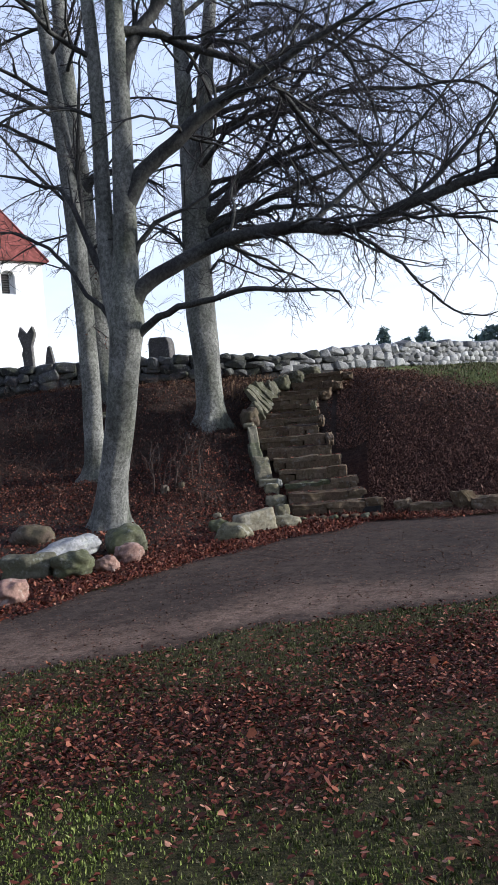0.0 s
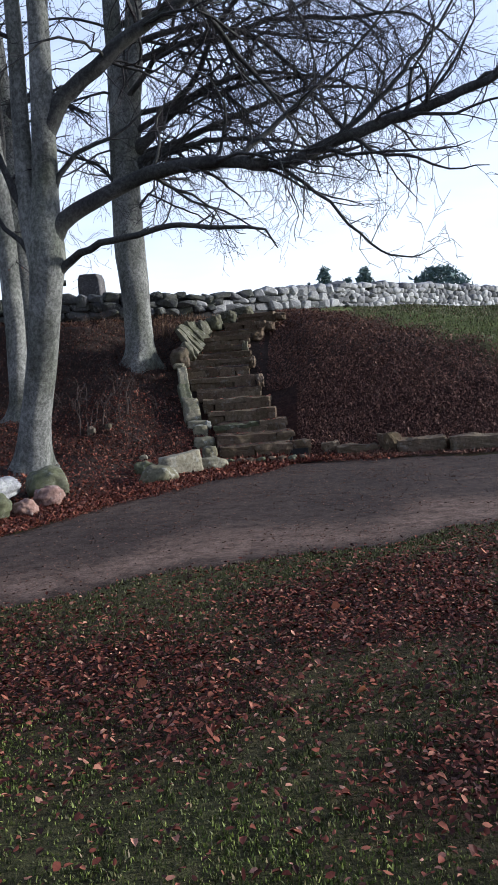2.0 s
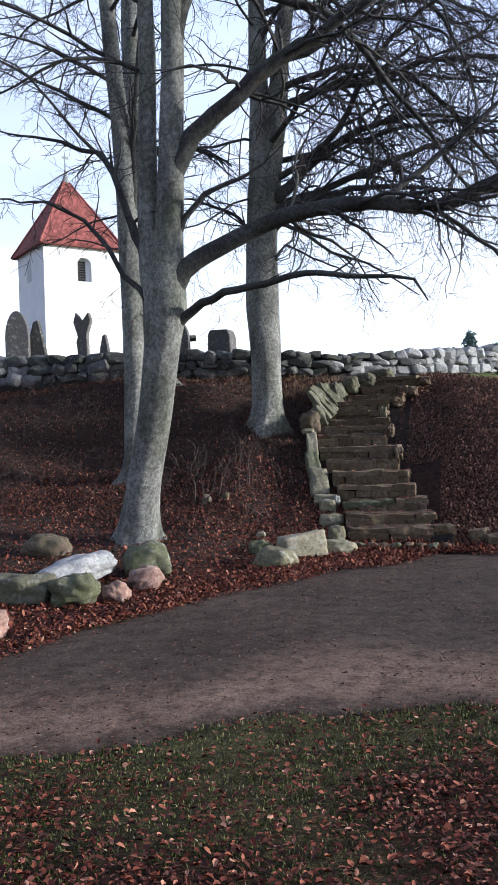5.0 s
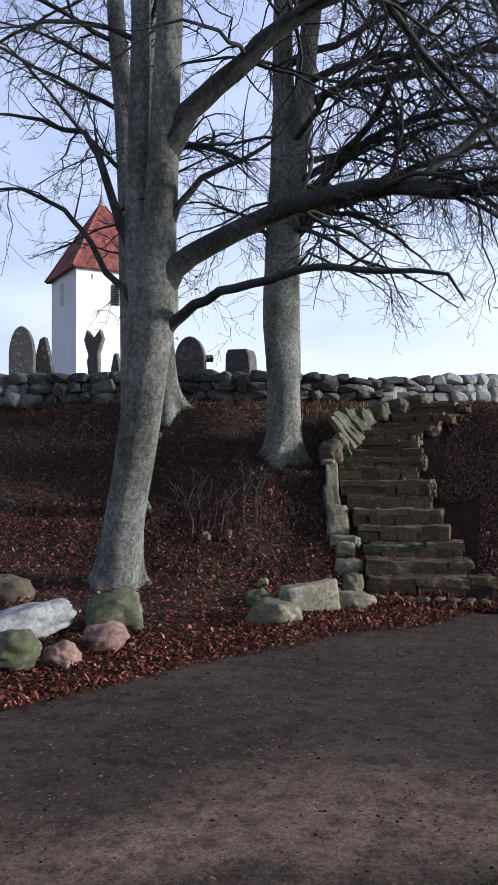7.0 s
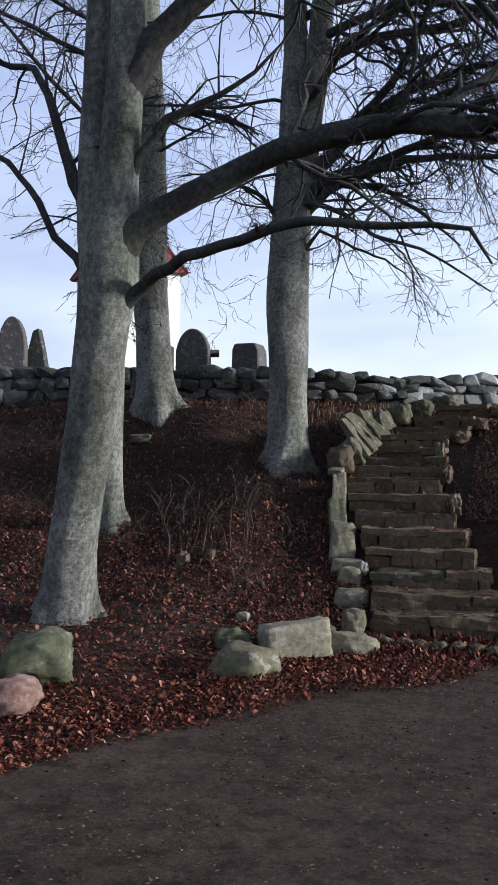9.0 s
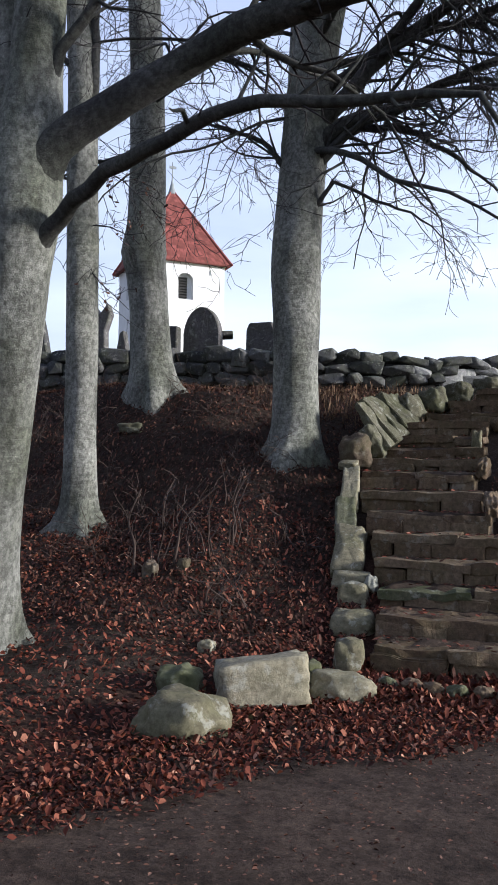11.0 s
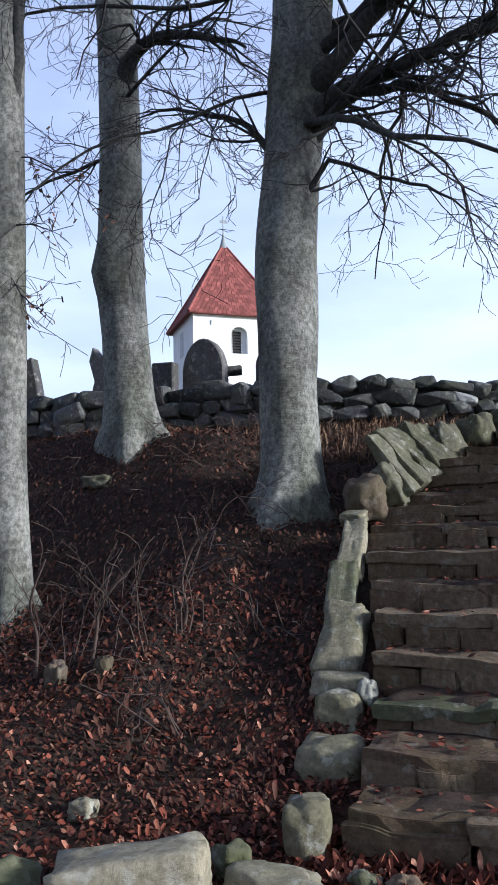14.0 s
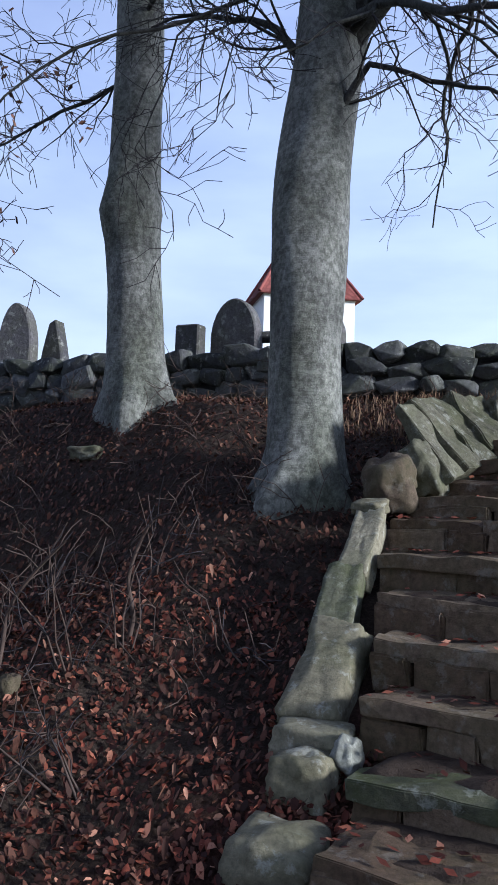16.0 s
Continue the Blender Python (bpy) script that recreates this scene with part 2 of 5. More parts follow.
GROUND, ROAD = ground_material(), road_material()
LEAF = leaf_material("fallen_leaves", [(0.0, (0.026, 0.009, 0.006)), (0.35, (0.066, 0.016, 0.009)), (0.65, (0.15, 0.039, 0.022)), (0.9, (0.25, 0.09, 0.052)), (1.0, (0.44, 0.23, 0.15))])
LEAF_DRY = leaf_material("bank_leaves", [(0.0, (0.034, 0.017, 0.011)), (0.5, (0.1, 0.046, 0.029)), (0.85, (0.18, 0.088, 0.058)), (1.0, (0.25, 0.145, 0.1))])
# Darker copy for the left bank; shade under the trees is in its colour.
LEAF_SHADED = leaf_material("shaded_bank_leaves", [(0.0, (0.02, 0.009, 0.007)), (0.5, (0.052, 0.021, 0.013)), (0.85, (0.1, 0.042, 0.026)), (1.0, (0.19, 0.1, 0.065))])
LEAF_ORANGE = leaf_material("orange_leaf", [(0.0, (0.3, 0.085, 0.035)), (1.0, (0.36, 0.14, 0.07))])
GRASS = leaf_material("grass_blades", [(0.0, (0.034, 0.036, 0.013)), (0.5, (0.062, 0.075, 0.021)), (0.85, (0.11, 0.122, 0.036)), (1.0, (0.24, 0.18, 0.11))], 0.55)
FRESH = leaf_material("fresh_grass", [(0.0, (0.08, 0.105, 0.02)), (0.6, (0.17, 0.21, 0.045)), (1.0, (0.27, 0.3, 0.09))], 0.55)
STRAW = leaf_material("dry_grass", [(0.0, (0.1, 0.06, 0.035)), (1.0, (0.22, 0.14, 0.085))])
# Paler, bluer foliage: the haze of distance is mixed into this colour.
PINE = plain_material("hazy_evergreen_foliage", (0.08, 0.12, 0.11), (0.16, 0.22, 0.21), 2.0)


# plan
STATIONS = [
    (-14, [(4, 0), (7, 0.15), (10, 0.6), (13, 1.2), (15, 1.8), (17, 2.7), (18, 2.95), (24, 3.35)]),
    (-8, [(5.5, 0), (8, 0.15), (11, 0.5), (13, 0.8), (15, 1.4), (17, 2.4), (18.6, 2.95), (24, 3.35)]),
    (-5, [(7, 0), (9, 0.1), (11, 0.25), (13, 0.55), (15, 0.85), (15.9, 1.1), (16.8, 2.0), (17.8, 2.85), (19.5, 3.05), (24, 3.35)]),
    (-3.5, [(8, 0), (10, 0.08), (12.7, 0.32), (15, 0.8), (15.9, 1.1), (16.7, 1.95), (17.7, 2.7), (19.5, 3.0), (24, 3.35)]),
    (-2.2, [(9.5, 0), (11, 0.06), (12.5, 0.25), (14, 0.55), (15.5, 1.2), (16.5, 1.7), (17.3, 2.05), (18.5, 2.65), (19.6, 2.95), (24, 3.3)]),
    (-1.1, [(11.3, 0), (12.4, 0.1), (14, 0.32), (15, 0.68), (16.3, 1.35), (17.2, 1.85), (18.2, 2.4), (19.6, 2.85), (21, 3.05), (24, 3.3)]),
    (-0.3, [(12.9, 0.0), (13.8, 0.12), (15, 0.6), (16.3, 1.3), (17.4, 1.9), (18.9, 2.5), (19.8, 2.8), (24, 3.2)]),
    (0.8, [(13.3, 0.0), (14.2, 0.15), (15.2, 0.65), (16.4, 1.35), (17.5, 1.95), (19, 2.55), (20, 2.8), (24, 3.2)]),
    (1.6, [(13.8, 0.0), (14.4, 0.3), (15.5, 1.05), (17, 2.0), (18.5, 2.55), (20, 2.8), (24, 3.15)]),
    (3.4, [(13.6, 0), (14.1, 0.25), (15.2, 1.0), (17, 1.95), (19, 2.5), (21, 2.8), (27, 3.2)]),
    (6, [(13.6, 0), (14.2, 0.25), (15.2, 0.95), (17, 1.75), (19, 2.33), (22, 2.7), (30, 2.95)]),
    (14, [(13.0, 0), (13.7, 0.25), (15, 0.9), (17, 1.65), (19, 2.2), (22, 2.55), (32, 2.9)]),
]
SX = np.array([s[0] for s in STATIONS], float)


def height(x, y):
    """Ground height over arrays of x and y."""
    x, y = np.broadcast_arrays(np.asarray(x, float), np.asarray(y, float))
    prof = np.stack([np.interp(y, [p[0] for p in s[1]] + [34, 70, 160, 400], [p[1] for p in s[1]] + [3.4, 3.4, 0.0, 0.0]) for s in STATIONS])
    k = np.clip(np.searchsorted(SX, x) - 1, 0, len(SX) - 2)
    u = np.clip((x - SX[k]) / (SX[k + 1] - SX[k]), 0, 1)
    u = u * u * (3 - 2 * u)
    a, b = np.take_along_axis(prof, k[None], 0)[0], np.take_along_axis(prof, k[None] + 1, 0)[0]
    z = a * (1 - u) + b * u
    bumps = 0.5 * np.sin(x * 1.7 + 0.6 * y) * np.sin(y * 1.3 - 0.4 * x) + 0.3 * np.sin(3.9 * x + 1.3) * np.sin(4.3 * y + x) + 0.2 * np.sin(9.1 * x - 3 * y) * np.sin(8.3 * y)
    slope = np.clip(z * 3, 0.15, 1.0)
    return z + 0.045 * bumps * slope


def h1(x, y):
    return float(height(np.array([x]), np.array([y]))[0])


NEAR_X, NEAR_Y = [-40, -1.3, -0.6, -0.1, 0.4, 1.27, 2.3, 2.9, 7, 14, 60], [-9, 5.15, 5.6, 5.9, 6.25, 6.6, 7.05, 7.45, 8.6, 9.6, 14]
FAR_X, FAR_Y = [-40, -3.4, -2.43, -1.96, -1.38, -1.0, -0.84, -0.4, 0.0, 0.65, 1.68, 2.5, 3.2, 4.7, 8, 14, 60], [-6, 5.8, 7.18, 8.0, 9.19, 10.5, 11.3, 12.6, 13.15, 13.3, 13.7, 13.35, 13.2, 13.0, 13.0, 13.3, 18]


def wob(x, s=0.0):
    return 0.09 * np.sin(2.3 * x + s) + 0.06 * np.sin(5.1 * x + 2 * s) + 0.03 * np.sin(13.7 * x + s)


def near_edge(x):
    return np.interp(x, NEAR_X, NEAR_Y) + wob(x)


def far_edge(x):
    return np.interp(x, FAR_X, FAR_Y) + wob(x, 1.7)


def smooth(a, b, v):
    u = np.clip((v - a) / (b - a), 0, 1)
    return u * u * (3 - 2 * u)


def zones(x, y):
    """How much of the ground is leaf litter and how much fresh green grass."""
    jag = 0.5 * np.sin(1.9 * x + 0.8 * y) + 0.35 * np.sin(4.7 * x - 2.9 * y)
    bank = smooth(-0.2, 0.5, y - far_edge(x))
    green = smooth(-0.5, 0.9, (x - 3.2) * 0.75 + (y - 18.3) * 0.66 + 0.35 * jag) * smooth(13.8, 15.5, y)
    green = np.maximum(green, smooth(23, 28, y) * smooth(0, 4, x))
    patch = smooth(0.25, 0.7, 0.55 + 0.5 * np.sin(2.1 * x + 0.4) * np.sin(1.8 * y + 1.0) + 0.25 * jag)
    lawn = 0.22 + 0.73 * np.clip(smooth(2.3, 3.7, y + 0.5 * jag + 0.3 * (x - 1)) * (1 - 0.85 * smooth(4.9, 5.8, y - 0.45 * x + 0.4 * jag)) * (0.3 + 0.7 * patch), 0, 1)
    return np.clip(np.where(y > far_edge(x) - 0.2, bank, lawn), 0, 1) * (1 - green), green


# mesh helpers
def finish(ob, material, smooth_shade=True):
    ob.data.materials.append(material)
    if smooth_shade:
        ob.data.shade_smooth()
    return ob


def raw_mesh(name, verts, faces, material, smooth_shade=False):
    me = bpy.data.meshes.new(name)
    verts, faces = np.asarray(verts, np.float32), np.asarray(faces, np.int32)
    n, k = len(faces), faces.shape[1]
    me.vertices.add(len(verts))
    me.vertices.foreach_set("co", verts.ravel())
    me.loops.add(n * k)
    me.loops.foreach_set("vertex_index", faces.ravel())
    me.polygons.add(n)
    me.polygons.foreach_set("loop_start", np.arange(0, n * k, k, dtype=np.int32))
    if smooth_shade:
        me.polygons.foreach_set("use_smooth", np.ones(n, bool))
    me.update(calc_edges=True)
    me.materials.append(material)
    return me


def part(name, me, parent=None, label="", m=None, kind=""):
    ob = new(name, me)
    if parent:
        ob.parent = parent
    if m is not None:
        ob.matrix_local = m
    return tagged(ob, label=label, kind=kind)


def thing(name, label, category, place=(0, 0, 0), turn=0, group=""):
    ob = new(name)
    ob.empty_display_size = 0.2
    ob.matrix_world = pose(*place, 0, 0, turn)
    return tagged(ob, label=label, category=category, group=group)


def bm_mesh(name, bm, material, smooth_shade=True):
    me = bpy.data.meshes.new(name)
    bm.to_mesh(me)
    bm.free()
    me.materials.append(material)
    if smooth_shade:
        me.shade_smooth()
    return me


def box_bm(size, at=(0, 0, 0), bevel=0.0, bm=None, turn=None):
    own = bm or bmesh.new()
    m = Matrix.Translation(at) @ (turn or Matrix.Identity(4)) @ Matrix.Diagonal((*size, 1))
    made = bmesh.ops.create_cube(own, size=1, matrix=m)
    if bevel:
        edges = list({e for v in made["verts"] for e in v.link_edges})
        bmesh.ops.bevel(own, geom=edges, offset=bevel, segments=2, affect="EDGES")
    return own


def rock_mesh(name, material, seed, detail=3, boxy=0.5, rough=0.12):
    """A worn stone two units across: between a ball (boxy 0) and a block (boxy 1)."""
    bm = bmesh.new()
    bmesh.ops.create_icosphere(bm, subdivisions=detail, radius=1)
    off = Vector((seed * 3.17, seed * 1.31, seed * 7.7))
    for v in bm.verts:
        d = v.co.normalized()
        big = max(abs(d.x), abs(d.y), abs(d.z))
        block = d / big
        p = d.lerp(block * 0.86, boxy)
        n = noise.noise(d * 1.3 + off) * rough * 1.5 + noise.noise(d * 3.4 + off) * rough * 0.6 + (noise.noise(d * 1.6 + off, noise_basis="VORONOI_F1") - 0.4) * rough * 1.3
        n += noise.noise(d * 8 + off) * rough * 0.22 + noise.noise(d * 17 + off) * rough * 0.1
        v.co = p * (1 + n)
    return bm_mesh(name, bm, material)


def fieldstone_mesh(name, material, seed):
    """A rough angular fieldstone two units across, with flat broken faces."""
    rng = np.random.default_rng(seed)
    bm = bmesh.new()
    for sx in (-1, 1):
        for sy in (-1, 1):
            for sz in (-1, 1):
                bm.verts.new(np.array([sx, sy, sz]) * rng.uniform(0.42, 0.95, 3))
    for k in range(12):
        d = rng.normal(0, 1, 3)
        d /= np.abs(d).max() ** 0.5 * np.linalg.norm(d) ** 0.5
        bm.verts.new(d * rng.uniform(0.9, 1.08))
    hull = bmesh.ops.convex_hull(bm, input=list(bm.verts))
    bmesh.ops.delete(bm, geom=[g for g in hull["geom_interior"] if isinstance(g, bmesh.types.BMVert)], context="VERTS")
    bmesh.ops.dissolve_limit(bm, angle_limit=radians(14), verts=list(bm.verts), edges=list(bm.edges))
    bmesh.ops.bevel(bm, geom=list(bm.edges), offset=0.07, segments=1, affect="EDGES", clamp_overlap=True)
    bmesh.ops.triangulate(bm, faces=list(bm.faces))
    return bm_mesh(name, bm, material, False)


def stone(name, me, place, size, turn=(0, 0, 0), label="", category="stone", group="", parent=None):
    ob = new(name, me)
    ob.matrix_world = pose(*place, *turn) @ Matrix.Diagonal((size[0] / 2, size[1] / 2, size[2] / 2, 1))
    if parent:
        ob.parent = parent
        return tagged(ob, label=label)
    return tagged(ob, label=label, category=category, group=group)


def tube(points, radii, sides):
    """Vertices and quads of a round tube along points."""
    p = np.asarray(points, float)
    r = np.asarray(radii, float)
    t = np.gradient(p, axis=0)
    t /= np.linalg.norm(t, axis=1, keepdims=True) + 1e-9
    ref = np.array([0.0, 0.0, 1.0]) if abs(t[0, 2]) < 0.8 else np.array([1.0, 0.0, 0.0])
    u = np.cross(t, ref)
    u /= np.linalg.norm(u, axis=1, keepdims=True) + 1e-9
    w = np.cross(t, u)
    a = np.arange(sides) * 2 * np.pi / sides
    ring = p[:, None] + r[:, None, None] * (np.cos(a)[None, :, None] * u[:, None] + np.sin(a)[None, :, None] * w[:, None])
    n = len(p)
    i, j = np.meshgrid(np.arange(n - 1), np.arange(sides), indexing="ij")
    q = np.stack([i * sides + j, i * sides + (j + 1) % sides, (i + 1) * sides + (j + 1) % sides, (i + 1) * sides + j], -1).reshape(-1, 4)
    return ring.reshape(-1, 3), q


def join_tubes(items):
    vs, fs, n = [], [], 0
    for pts, rad, sides in items:
        v, f = tube(pts, rad, sides)
        vs.append(v)
        fs.append(f + n)
        n += len(v)
    return np.concatenate(vs), np.concatenate(fs)


def spline(points, radii, step):
    """A smooth line through points, with its radii."""
    p = np.asarray(points, float)
    q = np.vstack([2 * p[0] - p[1], p, 2 * p[-1] - p[-2]])
    out, rad = [], []
    for i in range(len(p) - 1):
        a, b, c, d = q[i : i + 4]
        n = max(1, int(np.linalg.norm(c - b) / step))
        for k in range(n):
            u = k / n
            out.append(0.5 * (2 * b + (c - a) * u + (2 * a - 5 * b + 4 * c - d) * u**2 + (3 * b - a - 3 * c + d) * u**3))
            rad.append(radii[i] * (1 - u) + radii[i + 1] * u)
    return np.array(out + [p[-1]]), np.array(rad + [radii[-1]])


# camera-side ground: one sheet to the horizon
def axis(spans):
    out = []
    for a, b, s in spans:
        out += list(np.arange(a, b, s))
    return np.array(out + [spans[-1][1]])


gx = axis([(-900, -200, 100), (-200, -50, 25), (-50, -14, 3), (-14, -5, 0.35), (-5, 7, 0.11), (7, 14, 0.35), (14, 50, 3), (50, 200, 25), (200, 900, 100)])
gy = axis([(-900, -200, 100), (-200, -30, 20), (-30, -2, 2), (-2, 8, 0.16), (8, 20, 0.11), (20, 30, 0.4), (30, 80, 4), (80, 200, 20), (200, 900, 100)])
GX, GY = np.meshgrid(gx, gy, indexing="ij")
GZ = height(GX, GY)
dug = smooth(0.0, 0.15, GY - near_edge(GX)) * smooth(0.0, 0.15, far_edge(GX) - GY)
rough_ground = np.array([noise.noise(Vector((x * 6, y * 6, 3))) for x, y in zip(GX.ravel(), GY.ravel())]).reshape(GX.shape) * 0.018 * (np.abs(GX) < 14) * (GY < 25)
GZ = GZ - 0.03 * dug + rough_ground * (1 - dug)
nx, ny = GX.shape
ii, jj = np.meshgrid(np.arange(nx - 1), np.arange(ny - 1), indexing="ij")
gf = np.stack([ii * ny + jj, (ii + 1) * ny + jj, (ii + 1) * ny + jj + 1, ii * ny + jj + 1], -1).reshape(-1, 4)
g_me = raw_mesh("ground", np.stack([GX, GY, GZ], -1).reshape(-1, 3), gf, GROUND, True)
lit, gre = zones(GX.ravel(), GY.ravel())
dull = smooth(2.0, 3.6, GY.ravel() - far_edge(GX.ravel()) + 0.4 * np.sin(1.7 * GX.ravel())) * (1 - gre)
for key, values in (("litter", lit), ("green", gre), ("dull", dull)):
    g_me.attributes.new(key, "FLOAT", "POINT").data.foreach_set("value", values.astype(np.float32))
ground = tagged(new("ground", g_me), label="grassy lawn and leaf-covered bank rising to the churchyard", category="ground", kind="structure")

# gravel path
rx = axis([(-40, -14, 2), (-14, -5, 0.5), (-5, 7, 0.08), (7, 14, 0.5), (14, 60, 2)])
rows_n = 60
RX = np.repeat(rx[:, None], rows_n, 1)
lo, hi = near_edge(rx), far_edge(rx)
hi = np.maximum(hi, lo + 1.5)
RY = lo[:, None] + (hi - lo)[:, None] * np.linspace(0, 1, rows_n)[None]
edge = np.minimum(RY - lo[:, None], hi[:, None] - RY)
RZ = height(RX, RY) * 0.3 + 0.012 * smooth(0, 0.3, edge) - 0.02 * (1 - smooth(0, 0.12, edge))
ii, jj = np.meshgrid(np.arange(len(rx) - 1), np.arange(rows_n - 1), indexing="ij")
rf = np.stack([ii * rows_n + jj, (ii + 1) * rows_n + jj, (ii + 1) * rows_n + jj + 1, ii * rows_n + jj + 1], -1).reshape(-1, 4)
road_me = raw_mesh("road", np.stack([RX, RY, RZ], -1).reshape(-1, 3), rf, ROAD, True)
# mask of the band beside the lawn painted brighter, away from tree shade
worn_lit = smooth(0.05, 0.5, RY - lo[:, None]) * (1 - smooth(0.7, 1.9, RY - lo[:, None] + 0.3 * np.sin(2.1 * RX + 1.3 * RY)))
road_me.attributes.new("worn_lit", "FLOAT", "POINT").data.foreach_set("value", worn_lit.ravel().astype(np.float32))
tagged(new("road", road_me), label="worn brown gravel path between lawn and bank", category="path", kind="structure")

# trees
def grow(rng, items, p, d, length, r, level, droop, spread=0.75, top=3, density=1.0):
    """Adds a branch and its twigs to items, a list for each level."""
    seg = (0.34, 0.22, 0.14, 0.1)[min(level, 3)]
    n = max(3, int(length / seg))
    pts, p, d = [p.copy()], p.copy(), d / np.linalg.norm(d)
    wig = (0.15, 0.28, 0.34, 0.34)[min(level, 3)]
    for k in range(n):
        u = k / n
        d = d + rng.normal(0, wig, 3) + np.array([0, 0, -droop * (0.02 + 0.13 * u)])
        d /= np.linalg.norm(d)
        p = p + d * length / n
        pts.append(p.copy())
    pts = np.array(pts)
    rad = r * (1 - 0.8 * np.linspace(0, 1, n + 1))
    items[level].append((pts, np.maximum(rad, 0.0032), (6, 4, 3, 3)[min(level, 3)]))
    if level >= top:
        return
    many = int(density * length * (3.4, 5.0, 6.5)[level]) + 1
    side = 1 if rng.random() < 0.5 else -1
    for k in range(many):
        u = 0.12 + 0.88 * (k + rng.random()) / many
        i = min(n - 1, int(u * n))
        t = pts[i + 1] - pts[i]
        t /= np.linalg.norm(t)
        s = np.cross(t, rng.normal(0, 1, 3) * (0.7, 0.7, 1) + np.array([0, 0, 1.4]))
        s /= np.linalg.norm(s) + 1e-9
        side = -side
        nd = t * (0.75 + 0.3 * rng.random()) + side * s * spread * (0.6 + 0.9 * rng.random()) + np.array([0, 0, rng.normal(0.06 - 0.1 * droop, 0.34)])
        ln = length * (0.52, 0.5, 0.5)[level] * (1.15 - 0.7 * u) * (0.6 + 0.7 * rng.random())
        if ln > 0.1:
            grow(rng, items, pts[i], nd, ln, max(rad[i] * (0.55, 0.55, 0.55)[level], 0.004), level + 1, droop * 0.9, spread, top, density)


def limb_twigs(rng, items, pts, rad, start, rate, length, droop, top=3, density=1.0, lift=0.1):
    """Side branches along a main limb."""
    seglen = np.linalg.norm(np.diff(pts, axis=0), axis=1).sum()
    many = int(seglen * (1 - start) * rate)
    side = 1
    for k in range(many):
        u = start + (1 - start) * (k + rng.random()) / many
        i = min(len(pts) - 2, int(u * (len(pts) - 1)))
        t = pts[i + 1] - pts[i]
        t /= np.linalg.norm(t)
        side = -side
        s = np.cross(t, np.array([0, 0, 1.0]) + rng.normal(0, 0.5, 3))
        s /= np.linalg.norm(s) + 1e-9
        nd = t * 0.8 + side * s * (0.4 + 0.5 * rng.random()) + np.array([0, 0, rng.normal(lift, 0.35)])
        grow(rng, items, pts[i], nd, length * (0.5 + 0.7 * rng.random()), min(rad[i] * 0.45, 0.03), 1, droop, 0.75, top, density)


def make_tree(name, label, stems, limbs, seed, free=(), density=1.0, droop=1.0, flare0=0.3):
    """stems: trunk lines; limbs: named lines with radii and twigs; free: origins, directions, lengths and radii of grown branches."""
    rng = np.random.default_rng(seed)
    base = Vector(stems[0][0][0])
    root = thing(name, label, "tree", (base.x, base.y, base.z))
    shift = Matrix.Translation(-base)

    def add(kind, items, material, label="", stuff=""):
        if items:
            v, f = join_tubes(items)
            me = raw_mesh(kind, v - np.array(base), f, material, True)
            part(kind, me, root, label, kind=stuff)

    twigs = [[], [], [], []]
    for k, (pts, rad) in enumerate(stems):
        p, r = spline(pts, rad, 0.14)
        v, f = tube(p, r, 28 if r[0] > 0.12 else 14)
        c = np.repeat(p, len(v) // len(p), 0)
        zz = v[:, 2:3] - h1(base.x, base.y)
        lobes = np.arctan2(v[:, 1] - c[:, 1], v[:, 0] - c[:, 0])[:, None]
        toes = np.clip(np.sin(5 * lobes + seed + 0.8 * np.sin(2 * lobes)), 0, 1) ** 1.5
        flare = (flare0 * (np.exp(-np.maximum(zz, -0.1) / 0.3) * 0.8 + np.exp(-np.maximum(zz, -0.1) / 0.18) * toes * 1.8) if k == 0 else 0) + 0.03 * np.sin(3 * lobes + 2.1 * zz + seed) + 0.02 * np.sin(5 * lobes - 4 * zz)
        v = c + (v - c) * (1 + flare)
        me = raw_mesh("trunk", v - np.array(base), f, BARK, True)
        part("trunk" if k == 0 else "stem", me, root, "smooth grey-green beech bark")
    axes = np.concatenate([spline(sp_, sr_, 0.14)[0] for sp_, sr_ in stems])
    for pts, rad, opts in limbs:
        root_at = axes[np.argmin(((axes - np.array(pts[0]) + [0, 0, 0.12]) ** 2).sum(1))]
        if not opts.get("loose"):
            pts, rad = [tuple(root_at)] + list(pts[1:]), [rad[0] * 1.35] + list(rad[1:])
        p, r = spline(pts, rad, 0.16)
        p[1:-1] += rng.normal(0, 0.012, p[1:-1].shape)
        v, f = tube(p, r, 12)
        part("limb", raw_mesh("limb", v - np.array(base), f, BARK_BACKLIT, True), root)
        if opts.get("rate", 1):
            limb_twigs(rng, twigs, p, r, opts.get("start", 0.15), opts.get("rate", 3), opts.get("length", 1.3), opts.get("droop", droop), opts.get("top", 3), density, opts.get("lift", 0.1))
    for o, d, ln, r in free:
        o = axes[np.argmin(((axes - np.array(o)) ** 2).sum(1))]
        grow(rng, twigs, np.array(o, float), np.array(d, float), ln, r, 0, droop, 0.7, 3, density)
    big = [t for t in twigs[0] if t[1][0] > 0.035]
    for pts, rad, _ in big:
        v, f = tube(pts, rad, 8)
        part("limb", raw_mesh("limb", v - np.array(base), f, BARK_BACKLIT, True), root)
    add("branch_tangle", [t for t in twigs[0] if t[1][0] <= 0.035] + twigs[1], BARK_BACKLIT, "", "stuff")
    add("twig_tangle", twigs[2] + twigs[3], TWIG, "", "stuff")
    return root


